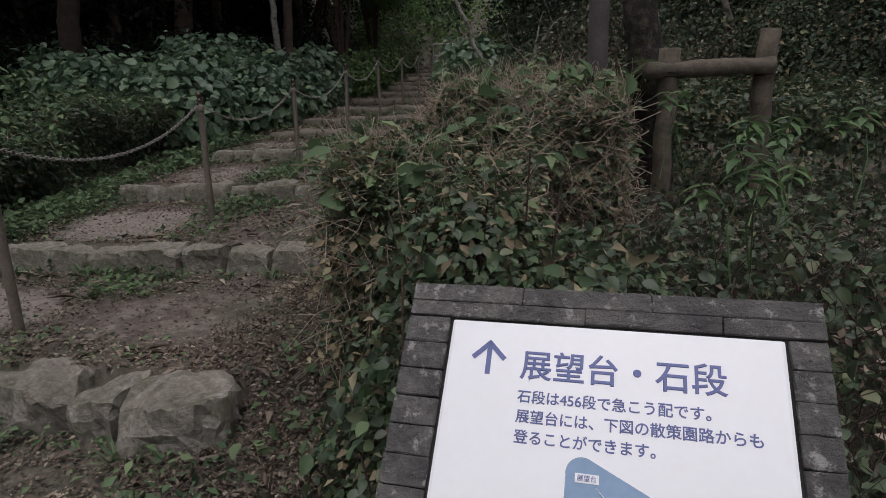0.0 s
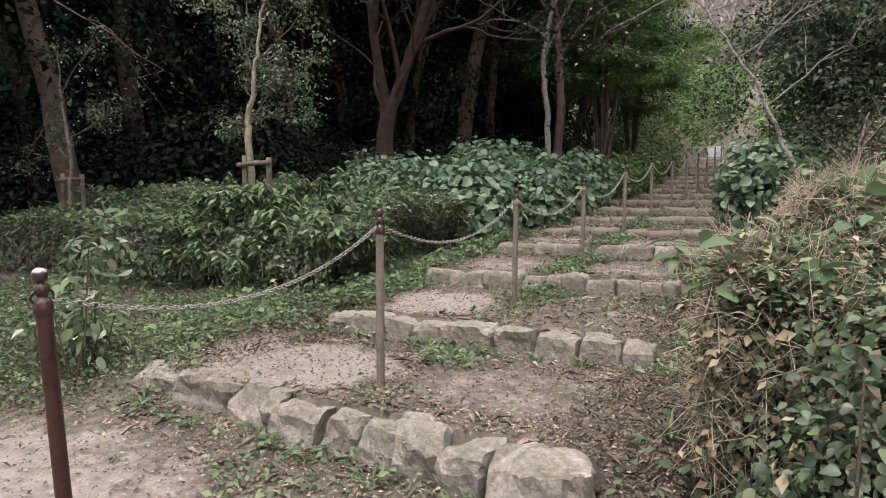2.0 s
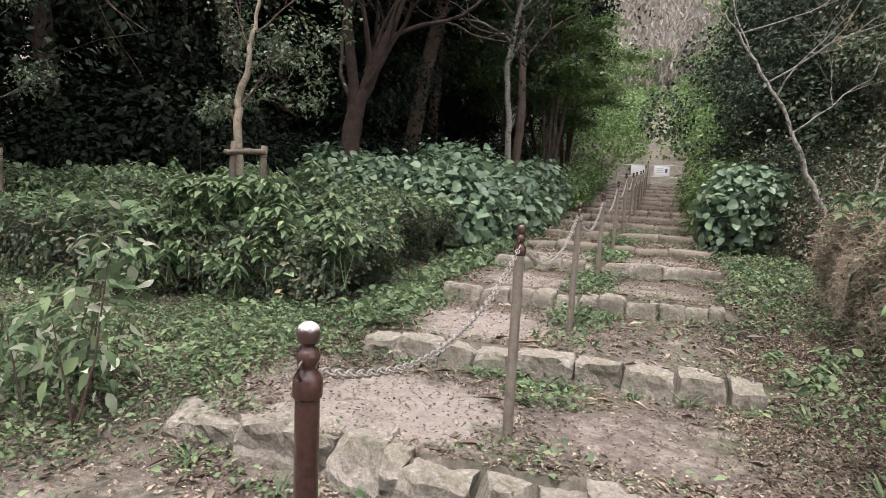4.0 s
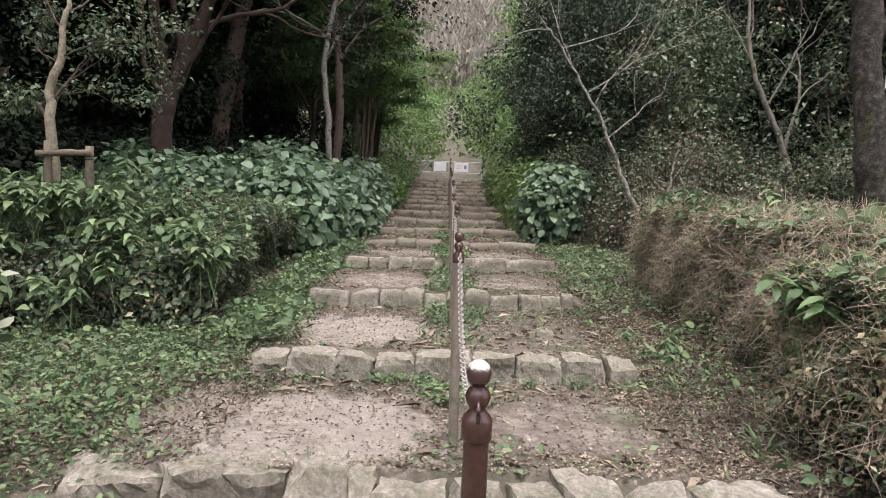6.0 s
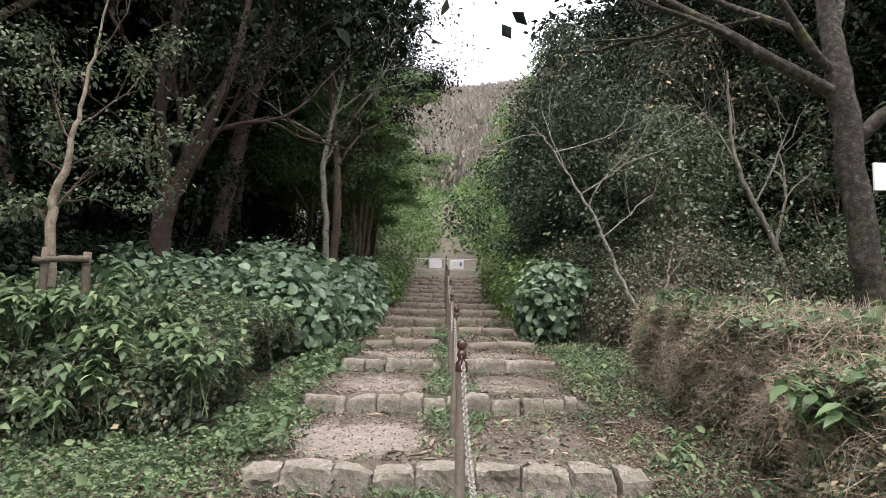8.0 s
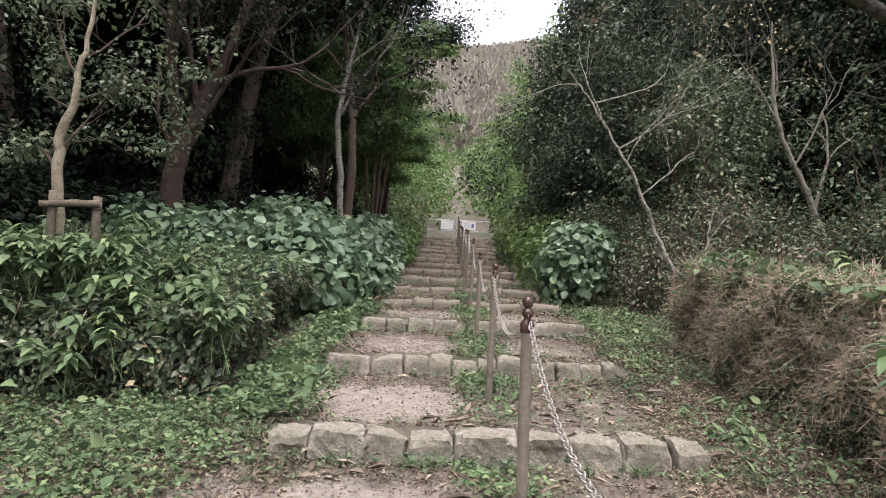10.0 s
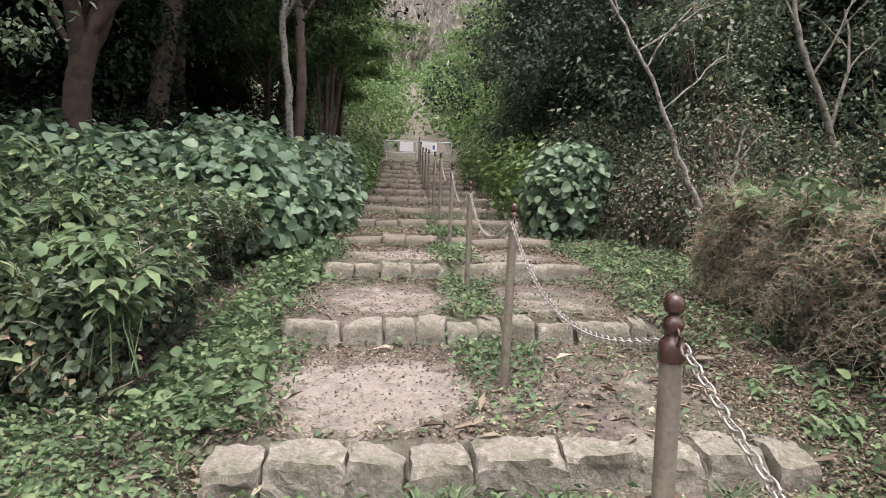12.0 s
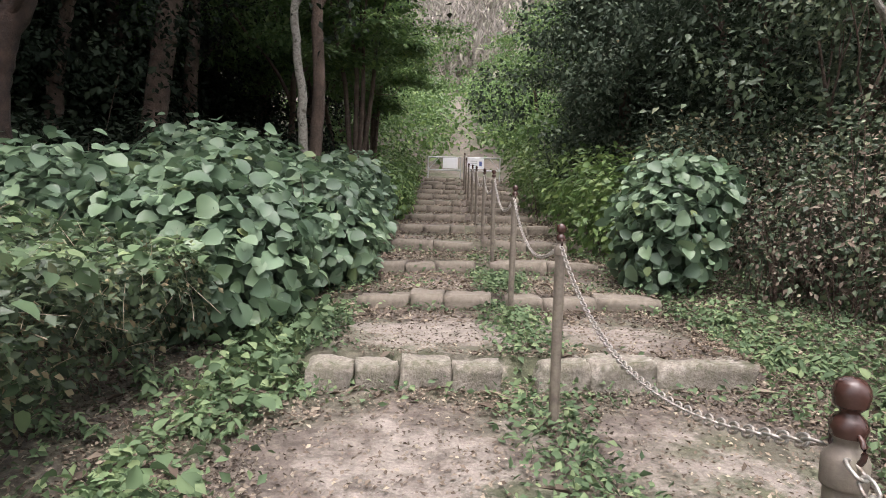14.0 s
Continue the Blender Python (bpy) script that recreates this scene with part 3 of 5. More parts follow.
    text_part("map_name", "展望台", 0.0145 * w, plate, (0.458 * w, -0.463 * w, z + 0.001), INK)
    v, f = tube([((0.5 + 0.045 * t) * w, (-0.475 - 0.012 * math.sin(t * 2.4) - 0.02 * t) * w, z + 0.0006) for t in np.linspace(0, 3, 14)], [0.0006] * 14, 4)
    child("map_path", mesh_np("map_path", v, f, PLATE), plate, "thin white path drawn on the map")
    for sx in (0.12, 0.88):
        bm = box(bmesh.new(), (0.07, 0.07, 1.3), Matrix.Translation((w * sx, -h * 0.5, -0.05)) @ pose(0, 0, 0, -(90 - BOARD_LEAN)) @ pose(0, 0.04, -0.66), 0.006)
        part("leg", bm, MORTAR, s)
    return s


BOARD_AT, BOARD_YAW, BOARD_LEAN, BOARD_W = (2.6375, -0.03, 1.198), -7.7, 42.35, 0.459
lectern_sign()


# ---- gate across the steps ----
def barrier(x0, x1, y, z, note):
    g = thing("barrier", "galvanised tube barrier with a white notice board", "barrier", (x0, y, z), "barriers across the steps")
    w, h, r = x1 - x0, 0.78, 0.02
    for name, pts in (("top_rail", [(0, 0, h), (w, 0, h)]), ("bottom_rail", [(0, 0, 0.3), (w, 0, 0.3)]), ("side_tube", [(0, 0, -0.15), (0, 0, h)]),
                      ("side_tube", [(w, 0, -0.15), (w, 0, h)]), ("brace", [(0, 0, 0.3), (w * 0.35, 0, h)] if note == 0 else [(w, 0, 0.3), (w * 0.7, 0, h)])):
        v, f = tube(pts, [r if name != "brace" else 0.012] * 2, 8)
        child(name, mesh_np(name, v, f, STEEL, True), g)
    bx = w * (0.68 if note == 0 else 0.33)
    bm = box(bmesh.new(), (w * 0.46, 0.015, 0.4), pose(bx, -0.03, h - 0.22), 0.004)
    b = part("notice_board", bm, PLATE, g, "white notice board")
    if note:
        bm = box(bmesh.new(), (0.1, 0.004, 0.17), pose(bx + 0.18, -0.041, h - 0.22))
        part("picture", bm, INK, b, "small dark printed picture")
        for k in range(3):
            bm = box(bmesh.new(), (0.26, 0.004, 0.02), pose(bx - 0.08, -0.041, h - 0.13 - 0.08 * k))
            part("print", bm, STEEL, b, "grey line of unreadable print")


GATE_Y = 26.0
for a, b, k in ((-1.2, 0.02, 0), (0.14, 1.5, 1)):
    barrier(a, b, GATE_Y, 2.88, k)


# ---- poles, logs and stakes ----
def log_thing(parent, name, a, b, r, material=LOG, sides=12, end=None):
    a, b = np.array(a, float), np.array(b, float)
    t = np.linspace(0, 1, 9)[:, None]
    p = a + (b - a) * t + 0.12 * r * rng.normal(size=(9, 3))
    rr = r * (1 + 0.05 * rng.normal(size=9))
    p = np.concatenate([p[:1], p, p[-1:]])
    rr = np.concatenate([[r * 0.05], rr, [r * 0.05]])
    p[0] -= (b - a) / np.linalg.norm(b - a) * 1e-3
    p[-1] += (b - a) / np.linalg.norm(b - a) * 1e-3
    v, f = tube(p, rr, sides)
    return child(name, mesh_np(name, v, f, material), parent)


def tree_support(at, left, right, bar_z, r, label, toward=0.0):
    """Two upright stakes and a lashed crossbar beside a tree."""
    s = thing("tree_support", label, "tree support", at)
    z0 = -0.2
    log_thing(s, "stake", (left[0] - 0.02, left[1] + toward, z0), (left[0], left[1], left[2]), r)
    log_thing(s, "stake", (right[0] + 0.02, right[1], z0), right, r)
    d = Vector((right[0] - left[0], right[1] - left[1], 0)).normalized()
    log_thing(s, "crossbar", (left[0] - d.x * 2.6 * r, left[1] - d.y * 2.6 * r - r * 0.6, bar_z), (right[0] + d.x * 0.03, right[1] - r * 0.6, bar_z + 0.03), r * 0.85)
    for q in (left, right):
        pts = [(q[0] + 1.12 * r * math.cos(t), q[1] + 1.12 * r * math.sin(t) - 0.3 * r, bar_z - 0.05 + 0.004 * t) for t in np.linspace(0, 13, 30)]
        v, f = tube(pts, [0.004] * 30, 5)
        child("lashing", mesh_np("lashing", v, f, MORTAR), s, "dark rope lashing")
    return s


# ---- plants ----
def grow(start, way, length, radius, levels, rand, spread=0.7, lift=0.15, kids=3, bend=0.25, tips=None, chunks=None, sides=8):
    """A limb with side limbs; fills chunks with tubes and tips with places for leaves."""
    n = 7
    p = [np.array(start, float)]
    d = unit(np.array(way, float))
    for _ in range(n - 1):
        d = unit(d + bend * rand.normal(size=3) * 0.5 + np.array([0, 0, lift * 0.3]))
        p.append(p[-1] + d * length / (n - 1))
    end = 0.45 if levels else 0.2
    r = radius * np.linspace(1, end, n)
    chunks.append(tube(p, r, max(4, sides)))
    if levels == 0:
        tips += [p[-1], p[-2], p[-3]]
        return
    for k in range(kids):
        j = int(round(n * (0.45 + 0.5 * (k + 1) / kids))) - 1
        j = min(max(j, 2), n - 1)
        dd = unit(unit(p[j] - p[j - 1]) + spread * rand.normal(size=3) + np.array([0, 0, lift]))
        grow(p[j], dd, length * rand.uniform(0.5, 0.8), r[j] * 0.7, levels - 1, rand, spread, lift, kids, bend, tips, chunks, sides - 2)


def tree(name, label, category, at, height, radius, seed, bark, leaf, n, size, shape=SMALL, levels=3, lean=(0, 0), clump=0.5, trunk_share=0.4, spread=0.6, kids=3, group="",
         lift=0.25, bend=0.25, low=0.0, flat=0.7):
    t = thing(name, label, category, at, group)
    rand = np.random.default_rng(seed)
    tips, chunks = [], []
    p = [np.array([0, 0, -0.3])]
    d = unit(np.array([lean[0], lean[1], 1.0]))
    m = 8
    for _ in range(m):
        d = unit(d + 0.09 * rand.normal(size=3) * np.array([1, 1, 0.2]))
        p.append(p[-1] + d * (height * trunk_share + 0.3) / m)
    r = radius * np.linspace(1.15, 0.72, m + 1)
    r[0] *= 1.3
    chunks.append(tube(p, r, 12))
    for k in range(kids):
        a = 2 * math.pi * (k + rand.random() * 0.6) / kids
        j = -1 - (k % 3)
        grow(p[j], unit(np.array([math.cos(a) * spread, math.sin(a) * spread, 1.0]) + d * 0.5), height * (1 - trunk_share) * 0.55, radius * 0.55, levels - 1, rand, spread, lift, 3, bend, tips, chunks, 8)
    v, f = merge(chunks)
    child("trunk", mesh_np("trunk", v, f, bark, True), t)
    tips = np.array(tips)
    if low:
        extra = np.stack([rand.normal(size=len(tips)) * height * 0.16, rand.normal(size=len(tips)) * height * 0.16, rand.uniform(low, height * 0.6, len(tips))], 1)
        tips = np.concatenate([tips, extra])
    if n:
        c = clump * rand.uniform(0.6, 1.3, len(tips))
        blobs = np.concatenate([tips, np.stack([c, c, c * flat], 1)], 1)
        me = foliage("crown", blobs, n, size, shape, leaf, up=0.7, wild=0.6, deep=0.9, droop=0.3)
        child("crown", me, t)
    return t


def shrub(name, label, category, at, blobs, n, size, shape, leaf, stems=14, bark=BARK, group="", droop=0.4, up=0.6, deep=0.4, wild=0.5, extra=()):
    """Blobs are relative to the base. extra: further leaf sorts (part name, n, size, shape, material)."""
    s = thing(name, label, category, at, group)
    b = np.asarray(blobs, float)
    chunks = []
    for _ in range(stems):
        q = b[rng.integers(len(b))]
        end = q[:3] + rng.normal(size=3) * q[3:] * 0.45
        root = np.array([end[0] * 0.7 + rng.normal() * 0.1, end[1] * 0.7 + rng.normal() * 0.1, -0.25])
        mid = (root + end) / 2 + rng.normal(size=3) * 0.06
        chunks.append(tube([root, mid, end], [0.009, 0.007, 0.003], 5))
    v, f = merge(chunks)
    tagged(child("brushwood", mesh_np("brushwood", v, f, bark), s), kind="stuff")
    base = Vector(at)
    child("leaves", foliage("leaves", b, n, size, shape, leaf, up, wild, deep, droop, floor_at=lambda x, y: ground_z(x + base.x, y + base.y) - base.z), s)
    for nm, nn, sz, sh, mt in extra:
        tagged(child(nm, foliage(nm, b, nn, sz, sh, mt, up * 0.6, 0.8, 0.6, droop, floor_at=lambda x, y: ground_z(x + base.x, y + base.y) - base.z), s), kind="stuff")
    return s


def hedge_points(n, x0, x1, y0, y1, top, side_share, inner=0.25):
    """Points over a clipped hedge's top and sides, with outward directions. top: height over the ground there."""
    w, d = x1 - x0, y1 - y0
    x, y = rng.uniform(x0, x1, n), rng.uniform(y0, y1, n)
    u = np.zeros((n, 3))
    hgt = np.ones(n)
    kind = rng.random(n)
    side = kind < side_share
    u[~side, 2] = 1
    along = rng.random(n) * (2 * w + 2 * d)
    s1, s2, s3 = along < w, (along >= w) & (along < 2 * w), (along >= 2 * w) & (along < 2 * w + d)
    s4 = along >= 2 * w + d
    for m, axis, val, sign in ((s1, 1, y0, -1), (s2, 1, y1, 1), (s3, 0, x0, -1), (s4, 0, x1, 1)):
        m = m & side
        (x if axis == 0 else y)[m] = val
        u[m, axis] = sign
    hgt[side] = rng.random(side.sum()) ** 0.55
    bulge = 0.08 * wob(x * 2, y * 2, 1.0)
    z = ground_z(x, y) + (top + bulge) * hgt
    p = np.stack([x, y, z], 1) - u * (rng.random(n) ** 2 * inner)[:, None] + 0.035 * rng.normal(size=(n, 3))
    if -2.5 < x1 < -1.5:  # the flank towards the steps is hollowed below the clipped edge
        p[:, 0] -= np.where(u[:, 0] > 0, 0.4 * (1 - hgt), 0)
    round_off = np.clip((hgt - 0.75) * 4, 0, 1) * 0.1
    p -= u * np.array([1, 1, 0]) * round_off[:, None]
    p += u * (0.07 * wob(y * 2.5 + z, x * 2.5 + z * 3, 1.0))[:, None] * np.array([1, 1, 0])
    return p, u


def hedge_leaves(nm, parent, n, size, shape, leaf, spec, side_share, inner=0.25, up=0.4, droop=0.4, wild=0.55, flip=1.0):
    p, u = hedge_points(n, *spec, side_share, inner)
    normal = u * 0.8 + np.array([0, 0, up]) + wild * rng.normal(size=p.shape)
    axis = u * 0.5 + 0.8 * rng.normal(size=p.shape) + np.array([0, 0, -droop])
    child(nm, leaves(nm, p, normal, axis, size * (1 + 0.35 * rng.normal(size=len(p)).clip(-2, 2)), shape, leaf), parent)["kind"] = "stuff"


def twigs(nm, parent, n, spec, side_share, length, radius, material=TWIG, inner=0.3):
    p, u = hedge_points(n, *spec, side_share, inner)
    w = unit(u * 0.5 + rng.normal(size=p.shape) * 0.8 + np.array([0, 0, 0.25]))
    l = length * rng.uniform(0.5, 1.3, n)
    chunks = [tube([p[i] - w[i] * l[i] / 2, p[i] + rng.normal(size=3) * 0.02, p[i] + w[i] * l[i] / 2], [radius, radius * 0.8, radius * 0.4], 3) for i in range(n)]
    v, f = merge(chunks)
    tagged(child(nm, mesh_np(nm, v, f, material), parent), kind="stuff")


# left hedge, clipped, with tall weeds growing out of it
LH = [(-4.3, -2.02, 3.75, 5.0, 0.7), (-4.3, -2.12, 5.0, 7.4, 0.8), (-8.5, -4.2, 3.4, 4.8, 0.8), (-8.5, -4.2, 4.8, 6.5, 1.0)]
for spec in LH:
    h = thing("hedge", "clipped green hedge overgrown with leafy weeds", "hedge", (0, 0, 0), "hedges beside the steps")
    hedge_leaves("leaves", h, 20000, 0.052, SMALL, LEAF_HEDGE, spec, 0.5)
    hedge_leaves("weed_leaves", h, 1300, 0.085, BIG, LEAF_WEED, (*spec[:4], spec[4] + 0.06), 0.2, 0.15, droop=0.7)
    hedge_leaves("dry_leaves", h, 1800, 0.045, SMALL, LEAF_RED, spec, 0.85, 0.25)
    twigs("twig_tangle", h, 500, spec, 0.75, 0.3, 0.003)

# right hedge: a dry brown flank, green on top
RH = [(2.3, 3.3, 2.4, 5.0, 1.12), (1.98, 2.8, 1.5, 2.45, 1.0), (2.36, 3.3, 5.0, 6.35, 0.98)]
for k, spec in enumerate(RH):
    h = thing("hedge", "half-dry hedge with bare brown twigs and green weeds on top", "hedge", (0, 0, 0), "hedges beside the steps")
    hedge_leaves("leaves", h, 24000 if k == 0 else 17000, 0.036, SMALL, LEAF_HEDGE, spec, 0.55, up=0.8)
    hedge_leaves("pale_leaves", h, 9000 if k != 1 else 3500, 0.034, SMALL, LEAF_WEED, spec, 0.6, 0.08, up=0.8)
    hedge_leaves("dry_leaves", h, 10000 if k != 1 else 8000, 0.036, SMALL, LEAF_RED, spec, 0.72, 0.07, up=1.0)
    hedge_leaves("weed_leaves", h, 700 if k != 1 else 300, 0.085, BIG, LEAF_WEED, (*spec[:4], spec[4] + 0.06), 0.15, 0.12, droop=0.6)
    twigs("twig_tangle", h, 9000 if k != 1 else 3000, spec, 0.8, 0.28, 0.0025, inner=0.01)

tangle = thing("bramble", "tangle of dead brown bramble stems and dry leaves", "bramble", (0, 0, 0))
for spec, dry, green in (((2.95, 5.2, 1.25, 3.3, 0.55), 3200, 6000), ((3.35, 5.6, 0.5, 1.3, 0.3), 1800, 3000)):
    hedge_leaves("dry_leaves", tangle, dry, 0.03, SMALL, LEAF_DRY, spec, 0.35, 0.5, wild=0.8)
    hedge_leaves("green_leaves", tangle, green, 0.05, BIG, LEAF_HEDGE, spec, 0.35, 0.55, wild=0.8)
    twigs("twig_tangle", tangle, 1500, spec, 0.4, 0.4, 0.0025, BARK, inner=0.5)
h = thing("hedge", "dark hedge behind the mossy tree", "hedge", (0, 0, 0), "hedges beside the steps")
hedge_leaves("leaves", h, 16000, 0.06, SMALL, LEAF_HEDGE, (3.2, 9.0, 4.6, 5.6, 0.95), 0.5)
hedge_leaves("dry_leaves", h, 5000, 0.045, SMALL, LEAF_RED, (3.2, 9.0, 4.6, 5.6, 0.95), 0.7)

# leafy bush at the hedge's near end
shrub("bush", "dark green leafy bush with round leaves by the path", "bush", (2.45, 1.2, 0.0),
      [(0.12, 0.0, 0.42, 0.42, 0.45, 0.45), (0.12, 0.2, 0.82, 0.32, 0.4, 0.32), (0.5, 0.1, 0.55, 0.42, 0.42, 0.42), (-0.12, -0.1, 0.22, 0.3, 0.35, 0.24)],
      4200, 0.038, BIG, LEAF_HEDGE, 120, droop=0.6, extra=(("dry_leaves", 1500, 0.045, SMALL, LEAF_RED), ("pale_leaves", 2400, 0.042, BIG, LEAF_WEED)))


def sprig(name, label, at, stems, leaf, size, n_leaf, group=""):
    """Upright weed stems with large opposite leaves at their tops."""
    s = thing(name, label, "weed", at, group)
    chunks, pos, nor, axs = [], [], [], []
    for _ in range(stems):
        foot = np.array([rng.normal() * 0.12, rng.normal() * 0.12, -0.3])
        tip = foot + np.array([rng.normal() * 0.12, rng.normal() * 0.12, rng.uniform(0.3, 0.55)])
        chunks.append(tube([foot, (foot + tip) / 2 + rng.normal(size=3) * 0.02, tip], [0.004, 0.0035, 0.002], 5))
        for j in range(n_leaf):
            a = j * 2.4 + rng.random()
            q = tip - (tip - foot) * 0.05 * (j // 2)
            out = np.array([math.cos(a), math.sin(a), -0.35])
            pos.append(q), axs.append(out), nor.append(np.array([math.cos(a) * 0.3, math.sin(a) * 0.3, 1]))
    v, f = merge(chunks)
    tagged(child("stem", mesh_np("stem", v, f, leaf), s), kind="stuff")
    pos, nor, axs = np.array(pos), np.array(nor), np.array(axs)
    child("leaves", leaves("leaves", pos, nor + 0.2 * rng.normal(size=nor.shape), axs, size * rng.uniform(0.7, 1.2, len(pos)), LANCE, leaf), s)
    return s


sprig("tall_weed", "bright green broad-leaved weed growing out of the hedge", (2.05, 2.2, 0.95), 9, LEAF_BRIGHT, 0.16, 9)
for x, y in ((2.7, 4.4), (3.3, 3.9), (2.3, 4.75), (3.6, 4.6)):
    sprig("tall_weed", "pale green weed on top of the hedge", (x, y, float(ground_z(x, y)) + 1.1), 5, LEAF_WEED, 0.14, 8, "weeds on the hedges")
weeds = [sprig("tall_weed", "tall green weed with long drooping leaves", (x, 4.0, float(ground_z(x, 4.0)) + 0.72), 6, LEAF_WEED, 0.14, 12, "weeds on the hedges") for x in (-2.2, -2.7, -3.2, -3.9)]
for k in range(120):
    x, y = rng.uniform(-7.5, -2.0), rng.uniform(3.6, 7.0)
    if y > 5.2 and x > -3.6:
        continue
    copy_thing(weeds[k % 4], pose(x, y, float(ground_z(x, y)) + rng.uniform(0.42, 0.66) + 0.13 * (y - 3.7) * (x < -2.6), rng.normal() * 8, rng.normal() * 8, rng.uniform(0, 360)) @ Matrix.Scale(rng.uniform(0.7, 1.15), 4))
for k in range(16):
    x, y = -4.1 + 0.07 * k, 3.95 + 0.1 * (k % 4)
    copy_thing(weeds[k % 4], pose(x, y, float(ground_z(x, y)) + 1.0, 0, 0, 50 * k) @ Matrix.Scale(0.9, 4))
for k in range(22):
    x, y = rng.uniform(2.5, 3.2), rng.uniform(2.4, 6.2)
    copy_thing(weeds[k % 4], pose(x, y, float(ground_z(x, y)) + rng.uniform(0.86, 0.98) - 0.1 * (y > 5), 0, 0, rng.uniform(0, 360)) @ Matrix.Scale(rng.uniform(0.55, 0.85), 4))
for k in range(26):
    x, y = rng.choice((-1, 1)) * rng.uniform(1.6, 2.4), rng.uniform(5.5, 8.5)
    copy_thing(weeds[k % 4], pose(x, y, float(ground_z(x, y)) + rng.uniform(-0.15, 0.05), 0, 0, rng.uniform(0, 360)) @ Matrix.Scale(rng.uniform(0.4, 0.7), 4))
for x, y in ((3.75, 3.2), (4.3, 2.7), (4.0, 2.2), (3.6, 1.6)):
    sprig("tall_weed", "bright green bramble shoot with toothed leaves", (x, y, float(ground_z(x, y)) + 0.9), 4, LEAF_BRIGHT, 0.1, 8, "weeds on the hedges")

# pale flowering weed at the left of the path
shrub("flowering_weed", "lanky weed with pale cream bracts", "weed", (-2.42, 1.55, 0.1), [(0, 0, 0.45, 0.3, 0.3, 0.45), (0.1, 0.1, 0.9, 0.25, 0.25, 0.3), (-0.4, 0, 0.4, 0.3, 0.3, 0.35)],
      360, 0.1, LANCE, LEAF_WEED, 12, droop=0.6, deep=0.8, extra=(("bract_spray", 170, 0.085, LANCE, LEAF_PALE),))

# hydrangeas along both sides
HYD = [(-2.6, 8.3, 0.95, 0.95, 0.75), (-3.9, 8.5, 1.1, 1.0, 0.85), (-2.1, 9.9, 0.7, 0.95, 0.7), (-3.3, 10.2, 1.1, 1.0, 0.95), (-2.2, 11.7, 0.8, 1.0, 0.75), (-5.2, 9.2, 0.9, 0.9, 0.9),
       (-3.5, 12.2, 1.1, 1.0, 0.95), (-2.3, 13.6, 0.8, 1.0, 0.8)]
for k, (x, y, rx, ry, rz) in enumerate(HYD):
    z = float(ground_z(x, y))
    shrub("hydrangea", "dense hydrangea bush with broad blue-green leaves", "hydrangea", (x, y, z),
          [(0, 0, rz * 0.72, rx, ry, rz), (0.35, -0.3, rz * 0.5, rx * 0.7, ry * 0.7, rz * 0.75), (-0.4, 0.2, rz * 0.8, rx * 0.6, ry * 0.6, rz * 0.75)],
          3000 if y < 11 else 1900, 0.128 if y < 11 else 0.135, ROUND, LEAF_BIG, 24, group="hydrangeas along the steps", droop=0.5, up=0.35, deep=0.28, wild=0.42)
shrub("hydrangea", "hydrangea bush with broad drooping leaves by the steps", "hydrangea", (1.85, 9.6, 1.0),
      [(0, 0, 0.72, 0.6, 0.62, 0.66), (-0.1, -0.1, 0.35, 0.5, 0.5, 0.45), (0.25, 0, 1.0, 0.4, 0.4, 0.35)], 1900, 0.115, ROUND, LEAF_BIG, 20, group="hydrangeas along the steps", droop=0.5, up=0.5)
for k, (x, y, r) in enumerate(((1.9, 11.6, 0.85), (2.1, 13.4, 0.95), (2.2, 15.4, 1.0), (1.9, 17.8, 0.8), (2.1, 20.5, 0.9), (2.3, 23.5, 1.0), (-1.9, 15.8, 0.7), (-2.0, 18, 0.75), (-2.1, 20.5, 0.8), (-2.1, 23.2, 0.9))):
    z = float(ground_z(x, y))
    shrub("bush", "yellow-green bush beside the stone steps", "bush", (x, y, z), [(0, 0, r * 0.75, r, r, r * 0.9), (0.2, -0.3, r * 0.5, r * 0.7, r * 0.7, r * 0.7)], 1500, 0.11, SMALL,
          LEAF_YELLOW if x > 0 else LEAF_MAPLE, 12, group="bushes beside the steps")

# ---- trees ----
def slim_tree(name, label, at, path, radii, bark, limbs, leaf=None, n=0, size=0.06, clump=0.25, shape=SMALL, levels=2, seed=3, limb_bark=None):
    """A trunk through given offsets, limbs as (index on the trunk, direction, length, radius)."""
    t = thing(name, label, "tree", at)
    rand = np.random.default_rng(seed)
    ctrl = np.array(path, float)
    s = np.linspace(0, len(ctrl) - 1, 5 * len(ctrl))
    p = np.stack([np.interp(s, np.arange(len(ctrl)), ctrl[:, i]) for i in range(3)], 1)
    p[1:-1] = (p[:-2] + 2 * p[1:-1] + p[2:]) / 4
    p += 0.012 * rand.normal(size=p.shape)
    r = np.interp(s, np.arange(len(ctrl)), radii)
    tips = []
    v, f = tube(p, r, 12)
    child("trunk", mesh_np("trunk", v, f, bark, True), t)
    for at_i, way, length, rad in limbs:
        chunks = []
        grow(p[min(int(at_i * 5), len(p) - 1)], way, length, rad, levels, rand, 0.55, 0.1, 3, 0.3, tips, chunks, 7)
        v, f = merge(chunks)
        child("limb", mesh_np("limb", v, f, limb_bark or bark, True), t)
    if n:
        tips = np.array(tips)
        c = clump * rand.uniform(0.6, 1.3, len(tips))
        child("crown", foliage("crown", np.concatenate([tips, np.stack([c, c, c * 0.6], 1)], 1), n, size, shape, leaf, up=0.7, wild=0.5, deep=0.9), t)
    return t


